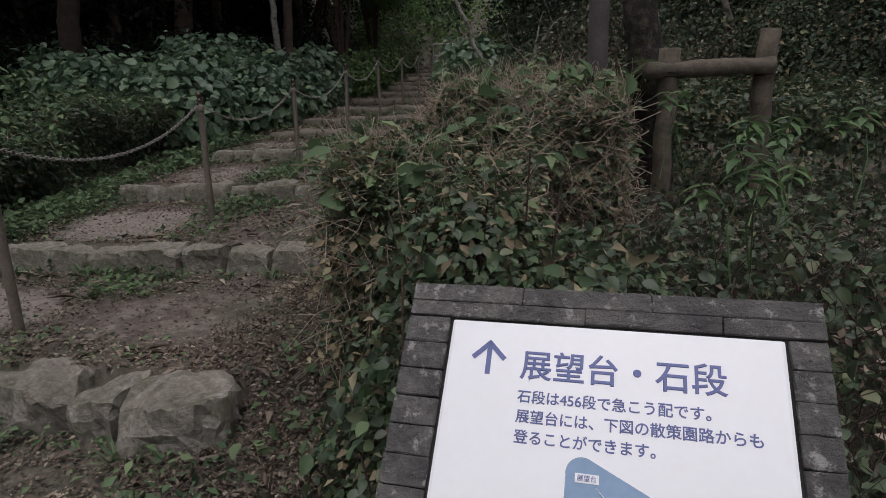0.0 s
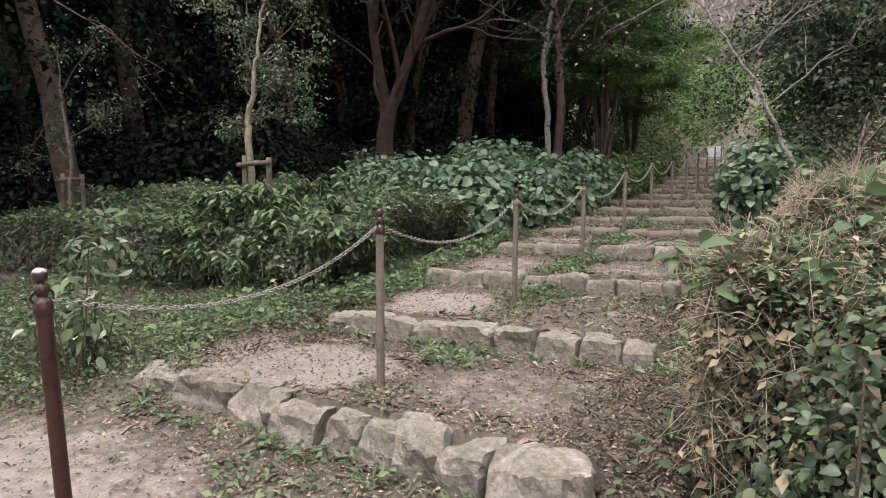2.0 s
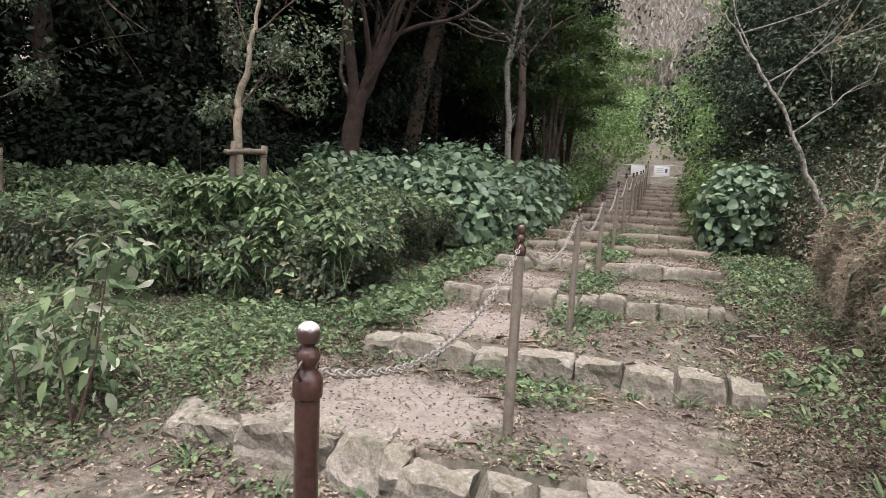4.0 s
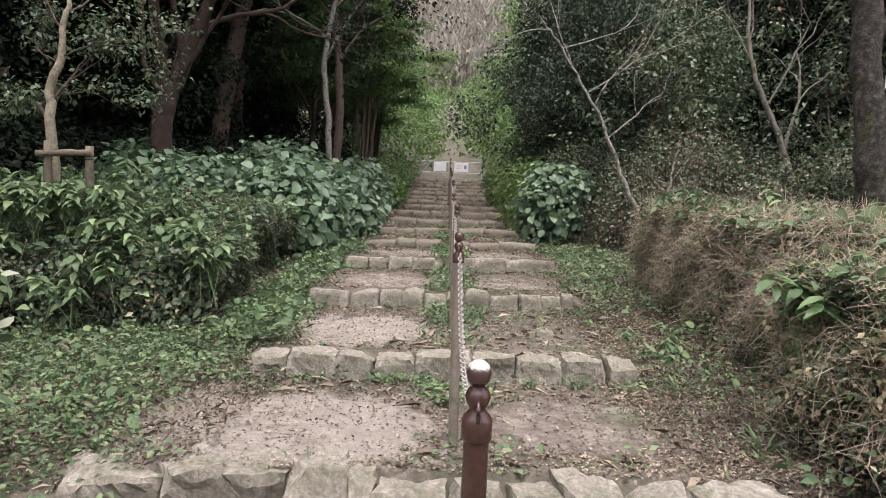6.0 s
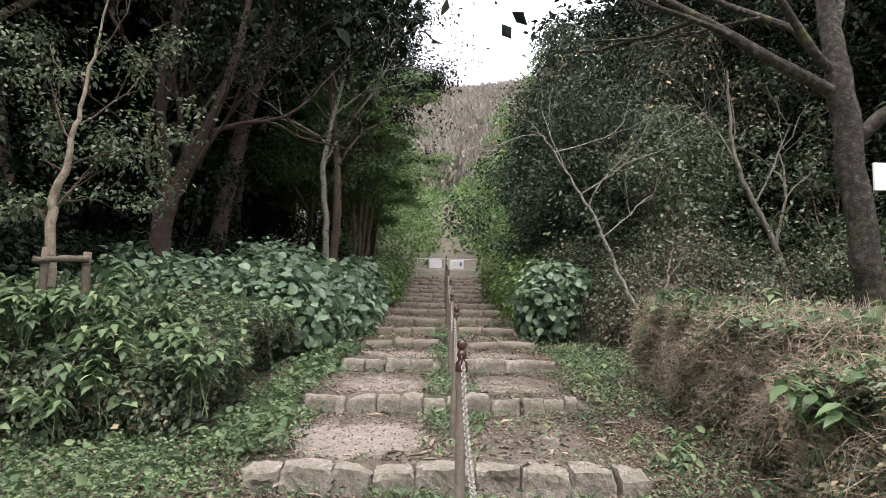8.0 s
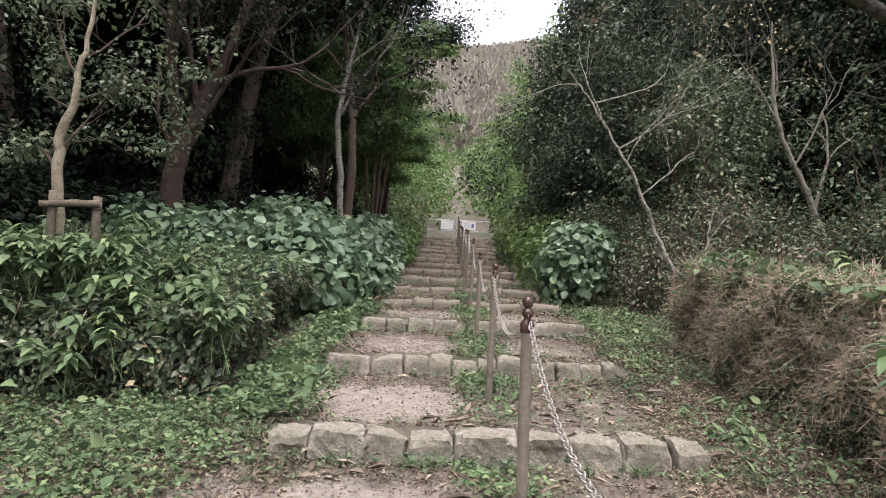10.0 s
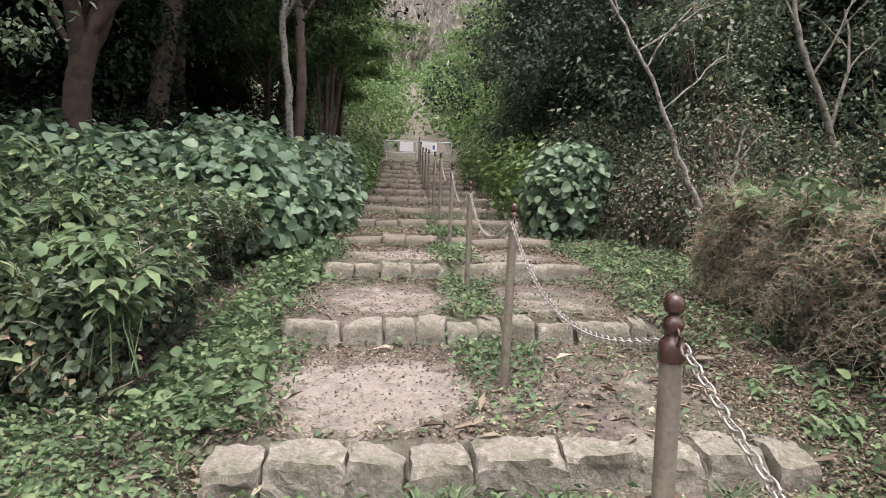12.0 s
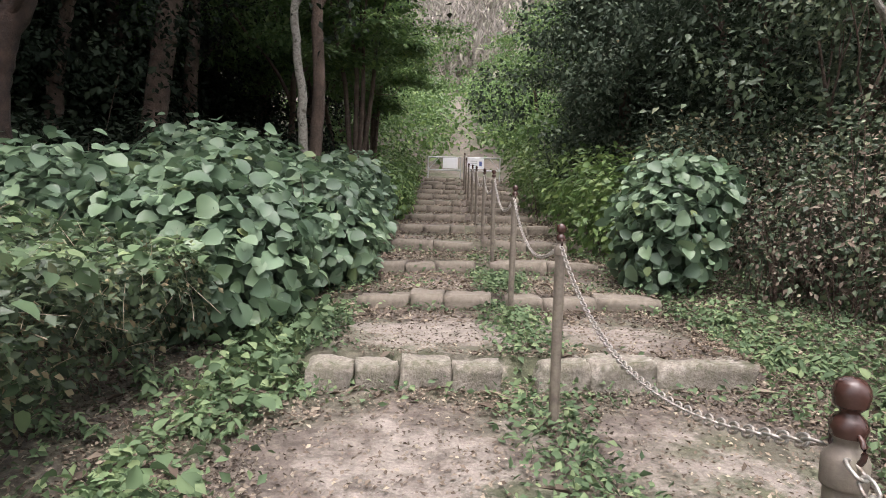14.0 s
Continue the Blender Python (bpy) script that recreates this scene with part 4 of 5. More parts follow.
# small pale tree tied to a stake, in the left hedge
slim_tree("tree", "small pale-barked tree with sparse leaves, tied to a stake", (-3.65, 4.35, 0.35),
          [(0, 0, -0.2), (0, 0, 1.2), (-0.03, 0, 2.0), (0.09, 0, 2.45), (0.12, 0.03, 2.9), (0.2, 0.1, 3.6), (0.3, 0.15, 4.5)], [0.05, 0.046, 0.042, 0.03, 0.02, 0.012, 0.006], BARK_CREAM,
          [(2, (-1, 0.1, 0.45), 0.3, 0.024), (2.2, (0.3, 0.1, 1), 0.5, 0.014), (2.5, (1, 0.2, 0.1), 0.6, 0.008), (3, (-0.9, 0.3, 0.5), 0.6, 0.01), (3.3, (1, -0.2, 0.2), 0.65, 0.009),
           (3.8, (-0.8, 0.2, 0.7), 0.7, 0.011), (4.2, (0.9, 0.3, 0.5), 0.9, 0.011), (5, (-0.6, 0.2, 1), 0.9, 0.011), (5.4, (0.6, 0.2, 1), 0.8, 0.01)], LEAF_HEDGE, 4600, 0.045, 0.22, limb_bark=BARK)
tree_support((-3.65, 4.25, 0.4), (0.03, -0.02, 1.55), (0.34, 0.08, 1.52), 1.43, 0.034, "weathered log tree stake with a crossbar")
# forked trunk with reddish bark; its crown takes the shade-darkened leaf colour
slim_tree("tree", "tall forked tree with reddish brown bark", (-4.9, 9.0, 1.0),
          [(0, 0, -0.3), (0.02, 0, 1.0), (0.05, 0, 1.7), (0.12, 0, 2.15), (0.42, 0.1, 2.9), (0.8, 0.15, 3.9), (1.15, 0.2, 5.2), (1.3, 0.3, 8)], [0.25, 0.18, 0.168, 0.16, 0.1, 0.08, 0.06, 0.03], BARK_RED,
          [(2.9, (-0.22, 0, 1), 3.4, 0.115), (2.7, (0.12, 0.25, 1), 3.2, 0.08), (3.2, (-0.7, 0.2, 0.8), 2.6, 0.05), (3.7, (0.9, -0.2, 0.7), 2.2, 0.05), (4.2, (-0.2, -0.2, 1), 2.4, 0.06), (5, (0.8, 0.3, 0.6), 2.2, 0.05)],
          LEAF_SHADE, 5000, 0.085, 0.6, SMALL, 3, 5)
# pair of slim trunks
slim_tree("tree", "slim tree with a white-blotched trunk beside hydrangeas", (-2.85, 12.9, 1.3),
          [(0, 0, -0.3), (0.05, 0, 1), (0.0, 0, 2.2), (-0.15, 0, 3.6), (0.1, 0.1, 5), (0.5, 0.2, 7)], [0.09, 0.075, 0.07, 0.062, 0.05, 0.025], BARK_WHITE,
          [(3.4, (0.6, 0.2, 1), 2.4, 0.04), (3.8, (-0.8, 0.1, 0.9), 2, 0.035), (4.4, (0.8, -0.2, 0.7), 2, 0.03), (4.8, (-0.4, 0.3, 1), 2, 0.03)], LEAF_DARK, 1300, 0.075, 0.5, SMALL, 3, 8)
slim_tree("tree", "slim dark-barked tree behind hydrangeas", (-2.83, 13.3, 1.4),
          [(0, 0, -0.3), (0.1, 0, 1), (0.18, 0, 2.2), (0.12, 0, 3.6), (-0.1, 0.1, 5), (-0.3, 0.2, 7)], [0.13, 0.11, 0.1, 0.09, 0.07, 0.03], BARK,
          [(3.4, (0.6, 0.2, 1), 2.4, 0.04), (4.2, (-0.8, 0.1, 0.9), 2, 0.035), (4.8, (0.5, -0.2, 0.9), 2, 0.03)], LEAF_DARK, 1300, 0.075, 0.5, SMALL, 3, 9)
# leaning bare birch over the right hedge
slim_tree("tree", "leaning slender pale tree with bare twigs", (2.5, 6.6, 0.6),
          [(0.1, 0, -0.2), (0.0, 0, 0.8), (-0.35, 0, 1.45), (-0.55, 0, 1.95), (-0.85, 0, 2.5), (-1.25, 0, 3.1), (-1.5, -0.1, 3.35)], [0.034, 0.03, 0.026, 0.021, 0.016, 0.011, 0.006], BARK_WHITE,
          [(3.2, (0.9, 0.2, 0.5), 1.0, 0.011), (4, (0.6, -0.2, 0.9), 1.1, 0.011), (4.5, (1, 0.1, 0.45), 1.4, 0.012), (5, (-0.4, 0.1, 0.9), 1.0, 0.01), (5.4, (0.9, 0.1, 0.4), 1.3, 0.01), (6, (-1, 0, 0.15), 0.9, 0.008)],
          LEAF_RED, 260, 0.05, 0.3, SMALL, 3, 12)
slim_tree("tree", "short crooked pale sapling", (2.75, 6.75, 0.65), [(0, 0, -0.2), (0.05, 0, 0.8), (0.12, 0, 1.3), (0.18, 0, 1.7)], [0.022, 0.018, 0.014, 0.008], BARK_WHITE,
          [(2, (-0.6, 0, 0.8), 0.5, 0.01), (2.6, (0.7, 0, 0.7), 0.5, 0.009)], None, 0, levels=1, seed=13)
# big mossy cherry beside the log support
slim_tree("tree", "large mossy old tree with a long bare limb", (3.62, 4.1, 0.3),
          [(0.16, 0, -0.3), (0.12, 0, 0.7), (0.02, 0, 1.4), (-0.08, 0, 2.2), (-0.17, 0, 3.15), (-0.24, 0.05, 3.9), (-0.2, 0.2, 6)], [0.2, 0.14, 0.128, 0.118, 0.118, 0.085, 0.04], BARK_MOSS,
          [(4.7, (-1, -0.05, 0.42), 2.2, 0.065), (4.9, (-0.8, 0.1, 0.9), 2.0, 0.045), (4.0, (0.9, -0.1, 0.75), 2.2, 0.07), (4.8, (-0.5, 0.6, 0.9), 2.0, 0.045), (5.4, (0.6, 0.2, 0.9), 2.0, 0.04)], LEAF_HEDGE, 0, 0.06, 0.4, SMALL, 3, 15)
tree_support((3.85, 3.78, 0.3), (-0.09, 0.0, 1.42), (0.63, 0.25, 1.56), 1.27, 0.068, "weathered log tree support with a lashed crossbar")

slim_tree("tree", "crooked bare tree among dark evergreens", (5.9, 9.2, 0.9), [(0.1, 0, -0.3), (0, 0, 1.2), (-0.3, 0, 2.0), (-0.75, 0, 2.9), (-0.95, 0, 3.6), (-0.95, 0.1, 5.0)],
          [0.06, 0.055, 0.05, 0.04, 0.032, 0.015], BARK_PALE, [(2, (0.35, 0, 1), 1.8, 0.03), (3, (0.5, 0.1, 1), 1.5, 0.02), (4, (-0.6, 0, 1), 1.5, 0.018), (4.6, (0.5, 0, 1), 1.4, 0.015)], LEAF_RED, 300, 0.06, 0.4, SMALL, 3, 31)
for x, y, s, sd in ((4.1, 10.6, 1.0, 41), (6.8, 9.4, 0.9, 42)):
    tree("tree", "small evergreen with lighter green leaves", "tree", (x, y, float(ground_z(x, y)) - 0.1), 4.6 * s, 0.06, sd, BARK, LEAF_HEDGE, 4200, 0.085, SMALL, 3, clump=0.42, trunk_share=0.3, low=0.9, group="evergreens by the steps")
# staked sapling further along the left hedge, and a tree whose bare limbs hang into the clearing
slim_tree("tree", "thin staked sapling with sparse leaves", (-7.7, 4.35, 0.35), [(0, 0, -0.2), (0, 0, 1.2), (0.03, 0, 1.9), (-0.15, 0, 2.5), (-0.2, 0, 3.4)], [0.035, 0.032, 0.028, 0.02, 0.01], BARK_PALE,
          [(2, (-0.8, 0, 0.6), 0.6, 0.012), (2.6, (0.9, 0.1, 0.4), 0.7, 0.011), (3.2, (-0.9, 0, 0.3), 0.8, 0.01), (3.8, (0.6, 0.2, 0.8), 0.7, 0.009)], LEAF_HEDGE, 1800, 0.045, 0.2, SMALL, 2, 33)
tree_support((-7.7, 4.25, 0.4), (-0.12, 0.05, 1.42), (0.16, 0.2, 1.4), 1.3, 0.034, "weathered log stakes beside a thin sapling")
# crown in the leaf colour that has shade painted in
slim_tree("tree", "grey tree with long bare hanging limbs", (-6.6, 1.2, 0.0), [(0, 0, -0.3), (0, 0, 1.5), (0.1, 0.1, 3), (0.2, 0.1, 4.5), (0.2, 0.2, 6)], [0.14, 0.12, 0.1, 0.07, 0.04], BARK,
          [(3, (1, 0.35, 0.15), 4.2, 0.03), (3.3, (1, 0.6, 0.0), 3.6, 0.025), (3.8, (-0.5, 0.6, 0.8), 2.0, 0.04), (4.2, (0.2, -0.8, 0.8), 2.0, 0.04)], LEAF_SHADE, 2600, 0.08, 0.5, SMALL, 2, 34)

# dark signpost with a white board
pole = thing("signpost", "dark brown steel signpost with a white board", "signpost", (3.2, 3.15, 0.2))
v, f = lathe([(0.06, -0.3), (0.06, 2.6), (0.001, 2.61)], 20)
child("pole", mesh_np("pole", v, f, DARKPOLE, True), pole)
part("board", box(bmesh.new(), (0.55, 0.02, 0.2), pose(0.03, -0.075, 2.31), 0.005), PLATE, pole, "white sign board")

# forest: prototypes, then copies; wood trees have shade painted into their leaves
PROTO = [
    tree("tree", "evergreen forest tree with dense foliage, shade painted into the leaves", "tree", (-7.5, 13.5, 1.8), 9.5, 0.15, 21, BARK, LEAF_SHADE, 17000, 0.11, SMALL, 3, clump=0.8, trunk_share=0.35, low=2.0, group="dark wood"),
    tree("tree", "evergreen forest tree with low branches, shade painted into the leaves", "tree", (-9.5, 9.0, 1.0), 8.5, 0.13, 22, BARK, LEAF_SHADE, 17000, 0.11, SMALL, 3, clump=0.75, trunk_share=0.3, low=1.2, group="dark wood"),
    tree("tree", "tall forest tree with a high crown, shade painted into the leaves", "tree", (-6.5, 17.5, 2.4), 11.5, 0.17, 23, BARK, LEAF_SHADE, 17000, 0.12, SMALL, 3, clump=0.85, trunk_share=0.45, group="dark wood"),
    tree("tree", "green maple with layered leaves", "tree", (-5.0, 20.0, 2.2), 8.5, 0.1, 24, BARK, LEAF_MAPLE, 14000, 0.11, SPRAY, 3, clump=0.7, trunk_share=0.34, spread=0.9, low=3.2, group="maples by the steps", flat=0.3),
    tree("tree", "tall evergreen with glossy dark leaves", "tree", (3.8, 12.8, 1.6), 7.0, 0.12, 25, BARK, LEAF_DARK, 24000, 0.085, SMALL, 3, clump=0.7, trunk_share=0.25, low=0.8, group="evergreens by the steps"),
]
r = random.Random(5)
PLACES = [(0, -10.5, 16), (1, -13, 12), (2, -12, 20), (0, -15, 17), (1, -8.5, 20.5), (2, -4.8, 21), (0, -6.8, 25), (1, -16, 8), (0, -14.5, 8.5), (2, -18, 13), (1, -19, 20), (0, -22, 9),
          (2, -10, 27), (0, -15, 26), (1, -11.5, 2.5), (0, -16, 2), (2, -20, 4), (1, -14.5, -2), (2, -23, 16), (0, -5.2, 30), (2, -8, 35), (1, -13, 34),
          (3, -4.0, 21.5), (3, -4.6, 25), (3, 4.8, 24), (3, -5.2, 31), (3, 5.4, 30.5), (3, 4.5, 38), (3, -4.5, 39),
          (4, 5.3, 14.8), (4, 4.2, 17.5), (0, 8.6, 14.2), (4, 8.6, 12.0), (4, 5.2, 21), (0, 8, 17), (1, 9.5, 11.5), (0, 10.5, 15), (2, 12, 11), (1, 8.2, 21), (0, 7, 26), (2, 11, 21), (1, 12.5, 7), (0, 14.5, 10.5),
          (2, 15, 16), (0, 9.8, 8.4), (1, 13.5, 3.5), (2, 16.5, 5), (0, 11.5, 30), (1, 6.5, 33), (2, 16, 25)]
# unseen trees added behind the camera, to hold back low sky light
PLACES += [(k % 3, -26 + 2.9 * k + r.uniform(-1, 1), -14 - 5 * r.random()) for k in range(19)]
PLACES += [(k % 3, -9 - 13 * r.random(), 4 + 26 * r.random()) for k in range(26)] + [(k % 3, 8 + 12 * r.random(), 7 + 22 * r.random()) for k in range(14)]
for k, x, y in PLACES:
    s = r.uniform(0.85, 1.2)
    copy_thing(PROTO[k], pose(x, y, float(ground_z(x, y)) - 0.1, 0, 0, r.uniform(0, 360)) @ Matrix.Scale(s, 4))

# high crowns, mostly out of view, added on both sides to darken the wood
high = tree("tree", "tall forest tree added for its wide high canopy, to darken the wood", "tree", (-10.5, 8.0, 0.8), 15, 0.2, 26, BARK, LEAF_SHADE, 9000, 0.36, SMALL, 3, clump=1.7, trunk_share=0.55, spread=1.0, kids=6, group="dark wood", flat=0.5)
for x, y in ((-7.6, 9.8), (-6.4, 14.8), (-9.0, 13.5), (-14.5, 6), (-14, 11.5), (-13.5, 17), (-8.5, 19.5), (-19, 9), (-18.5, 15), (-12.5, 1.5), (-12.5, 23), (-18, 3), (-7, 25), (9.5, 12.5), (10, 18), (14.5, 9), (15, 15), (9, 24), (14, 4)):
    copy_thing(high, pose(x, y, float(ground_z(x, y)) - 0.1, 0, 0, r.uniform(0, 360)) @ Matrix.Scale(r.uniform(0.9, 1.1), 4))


def column_tree(label, at, blobs, n, leaf, size, seed):
    """A dense evergreen clothed almost to the ground, its crown built of uneven lobes."""
    t = thing("tree", label, "tree", at, "evergreens by the steps")
    rand = np.random.default_rng(seed)
    b = np.array(blobs, float)
    top = b[:, 2].max()
    chunks = [tube([(0, 0, -0.3), (0.05, 0, top * 0.3), (-0.05, 0.05, top * 0.65), (0, 0, top)], [0.16, 0.13, 0.09, 0.03], 9)]
    for q in b:
        chunks.append(tube([(0, 0, q[2] * 0.7), q[:3] * np.array([0.5, 0.5, 0.85]), q[:3]], [0.05, 0.035, 0.01], 6))
    v, f = merge(chunks)
    child("trunk", mesh_np("trunk", v, f, BARK, True), t)
    lobes = np.concatenate([np.concatenate([q[:3] + rand.normal(size=(9, 3)) * q[3:] * 0.6, np.repeat(q[None, 3:] * 0.45, 9, 0)], 1) for q in b])
    child("crown", foliage("crown", np.concatenate([b, lobes]), n, size, SMALL, leaf, up=0.6, wild=0.55, deep=0.35, droop=0.4), t)


column_tree("tall dense evergreen with small glossy dark leaves beside the steps", (3.2, 16.2, 1.5),
            [(-0.1, 0, 2.2, 1.3, 1.3, 1.4), (0.0, 0, 4.0, 1.65, 1.6, 1.5), (0.3, 0.1, 5.8, 1.6, 1.6, 1.5), (0.6, 0.2, 7.6, 1.3, 1.3, 1.4)], 30000, LEAF_DARK, 0.095, 61)
column_tree("evergreen with grey-green leaves behind the leaning pale tree", (4.6, 10.6, 1.0),
            [(0, 0, 1.6, 1.2, 1.0, 1.1), (0.2, 0, 2.9, 1.1, 1.0, 0.9), (-0.2, 0, 3.9, 0.8, 0.8, 0.7)], 15000, LEAF_HEDGE, 0.065, 62)

def layered_maple(label, at, layers, n, seed):
    """Several thin stems from one foot, under flat tiers of small leaves."""
    t = thing("tree", label, "tree", at, "maples by the steps")
    rand = np.random.default_rng(seed)
    tiers = []
    for k in range(5):
        a = 2.5 * k + rand.random()
        end = np.array([math.cos(a) * rand.uniform(0.5, 1.2), math.sin(a) * rand.uniform(0.5, 1.2), rand.uniform(4.5, 6.5)])
        mid = end * np.array([0.35, 0.35, 0.5]) + rand.normal(size=3) * 0.1
        v, f = tube([(0.06 * math.cos(a), 0.06 * math.sin(a), -0.3), mid * 0.5, mid, (mid + end) / 2 + rand.normal(size=3) * 0.1, end], [0.075, 0.06, 0.05, 0.035, 0.015], 8)
        child("stem", mesh_np("stem", v, f, BARK, True), t)
    for x, y, z, rx, ry in layers:
        for _ in range(9):
            q = rand.uniform(0.3, 0.55)
            tiers.append((x + rand.normal() * rx * 0.55, y + rand.normal() * ry * 0.55, z + rand.normal() * 0.16, rx * q, ry * q, 0.12 + 0.1 * rand.random()))
    child("crown", foliage("crown", tiers, n, 0.1, SPRAY, LEAF_MAPLE, up=1.4, wild=0.3, deep=0.9, droop=0.25), t)


layered_maple("bright green maple with flat tiers of leaves over the steps", (-2.6, 17.0, 1.5),
              [(-0.3, 0, 3.3, 1.1, 1.2), (0.9, -0.3, 3.8, 1.0, 1.2), (-0.7, 0.3, 4.5, 1.1, 1.2), (0.6, 0, 5.0, 1.3, 1.2), (-0.2, 0, 5.8, 1.3, 1.2), (0.5, 0.2, 6.5, 1.0, 1.0), (0.0, 0, 7.1, 0.7, 0.8)], 15000, 71)
layered_maple("light green maple leaning over the upper steps", (-2.9, 22.5, 2.3),
              [(0.5, 0, 2.6, 1.1, 1.2), (1.1, -0.3, 3.4, 1.2, 1.2), (0.4, 0.3, 4.3, 1.2, 1.2), (0.9, 0, 5.2, 1.2, 1.2), (0.2, 0, 6.2, 1.1, 1.1)], 9000, 72)

# understorey shrubs on both sides: left with shade painted into the leaves, right lighter
SHRUBS = [(-6.5, 10.6), (-8, 11.5), (-5.5, 12.2), (-7.2, 8.4), (-9.5, 7), (-11, 9), (-4.6, 14.5), (-6, 15.5), (-9, 14), (-3.9, 16.2), (-12, 6), (-4.3, 18.5), (-13.5, 9),
          (3.0, 11.4), (4.4, 10.6), (5.4, 9.6), (3.6, 11.6), (6.4, 8.8), (5.0, 11.2), (7.6, 9.6), (6.4, 7.6), (7.6, 6.9), (6.2, 10.4), (8.8, 6.6), (9.6, 5.4), (10.4, 4.2), (3.4, 12.2), (3.6, 14.6), (3.4, 16.6), (3.6, 19.5)]
first = lit = None
for k, (x, y) in enumerate(SHRUBS):
    z = float(ground_z(x, y))
    if k < 3:
        rr = 1.0
        q = shrub("shrub", "evergreen undergrowth shrub, shade painted into its leaf colour", "shrub", (x, y, z), [(0, 0, 0.7, 1.0, 1.0, 0.95), (0.5, 0.2, 1.3, 0.7, 0.7, 0.6), (-0.5, -0.3, 1.0, 0.7, 0.7, 0.7)],
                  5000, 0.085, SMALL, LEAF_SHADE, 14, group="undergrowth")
        first = (first or []) + [q]
    elif x > 0 and lit is None or x > 0 and len(lit) < 3:
        lit = (lit or []) + [shrub("shrub", "evergreen shrub with dull green and rusty leaves", "shrub", (x, y, z), [(0, 0, 0.7, 1.0, 1.0, 0.95), (0.5, 0.2, 1.4, 0.7, 0.7, 0.6), (-0.5, -0.3, 1.1, 0.7, 0.7, 0.8)],
               3600, 0.07, SMALL, LEAF_DARK, 14, group="undergrowth", deep=0.6, extra=(("rusty_leaves", 1800, 0.05, SMALL, LEAF_RED), ("light_leaves", 1900, 0.07, SMALL, LEAF_HEDGE)))]
    else:
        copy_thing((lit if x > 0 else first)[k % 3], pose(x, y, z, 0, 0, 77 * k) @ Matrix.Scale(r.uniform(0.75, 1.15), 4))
# more shade-coloured shrubs, to blacken the depth of the wood
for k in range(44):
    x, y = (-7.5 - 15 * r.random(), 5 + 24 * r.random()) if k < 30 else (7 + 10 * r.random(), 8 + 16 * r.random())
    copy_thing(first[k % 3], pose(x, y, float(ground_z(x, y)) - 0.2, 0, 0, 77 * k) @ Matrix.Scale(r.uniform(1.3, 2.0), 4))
# rusty dry shrub under the birch
for x, y, s in ((2.95, 9.1, 0.62), (3.5, 8.3, 0.6), (3.75, 8.8, 1.15), (4.3, 7.7, 0.65), (3.3, 10.4, 0.8), (4.3, 9.6, 0.95), (3.9, 10.9, 1.0), (5.2, 8.8, 0.8)):
    shrub("shrub", "rusty brown half-dead shrub", "shrub", (x, y, float(ground_z(x, y))), [(0, 0, 0.8 * s, s, s, s), (0.2, 0, 1.5 * s, 0.7 * s, 0.7 * s, 0.7 * s)], 2600, 0.045, SMALL, LEAF_DRY, 60, BARK, group="dry shrubs", deep=0.9,
          extra=(("green_leaves", 1700, 0.06, SMALL, LEAF_HEDGE),))

# hillside woods, far off
n = 30000
hx, hy = rng.uniform(-40, 45, n), rng.uniform(55, 230, n)
p = np.stack([np.repeat(hx, 13), np.repeat(hy, 13), np.repeat(ground_z(hx, hy), 13)], 1)
p[:, :2] += rng.normal(size=(len(p), 2)) * 0.9
p[:, 2] += rng.uniform(0.0, 4.5, len(p))
level = rng.normal(size=p.shape) * np.array([1, 1, 0.25])
far = new("far_woods", leaves("far_woods", p, level, np.array([0, 0, 1.0]) + 0.42 * rng.normal(size=p.shape), rng.uniform(0.5, 1.4, len(p)), NARROW, LEAF_FAR))
tagged(far, "far hillside of grey-pink bare autumn woods", "woods", kind="stuff")
n = 2500
hx, hy = np.where(rng.random(n) < 0.3, rng.uniform(-6, 6, n), rng.uniform(-45, 45, n)), rng.uniform(28, 80, n)
keep = np.abs(hx - 0.3) > 0.75
hx, hy = hx[keep], hy[keep]
blobs = np.stack([hx, hy, ground_z(hx, hy) + 0.8, *(rng.uniform(0.6, 1.6, (3, len(hx))))], 1)
mid = new("hillside_bushes", foliage("hillside_bushes", blobs, 120000, 0.22, SMALL, LEAF_MAPLE, up=0.6, wild=0.7, deep=0.8))
tagged(mid, "green bushes on the slope beyond the gate", "bushes", kind="stuff")


# ---- ground cover ----
def scatter(name, label, n, area, size, shape, material, keep, lift=0.02, up=1.0, wild=0.45, category="ground cover"):
    x, y = rng.uniform(area[0], area[1], n), rng.uniform(area[2], area[3], n)
    m = keep(x, y)
    x, y = x[m], y[m]
    p = np.stack([x, y, ground_z(x, y) + lift * rng.random(len(x)) + 0.006], 1)
    normal = np.array([0, 0, up]) + wild * rng.normal(size=p.shape)
    axis = rng.normal(size=p.shape) * np.array([1, 1, 0.3])
    ob = new(name, leaves(name, p, normal, axis, size * rng.uniform(0.5, 1.4, len(x)), shape, material))
    return tagged(ob, label, category, kind="stuff")


def patchy(x, y, s, cut):
    return wob(x * s, y * s, 1.0) + 0.6 * wob(x * s * 2.3 + 3, y * s * 2.3, 1.0) + 0.5 * rng.normal(size=len(x)) > cut


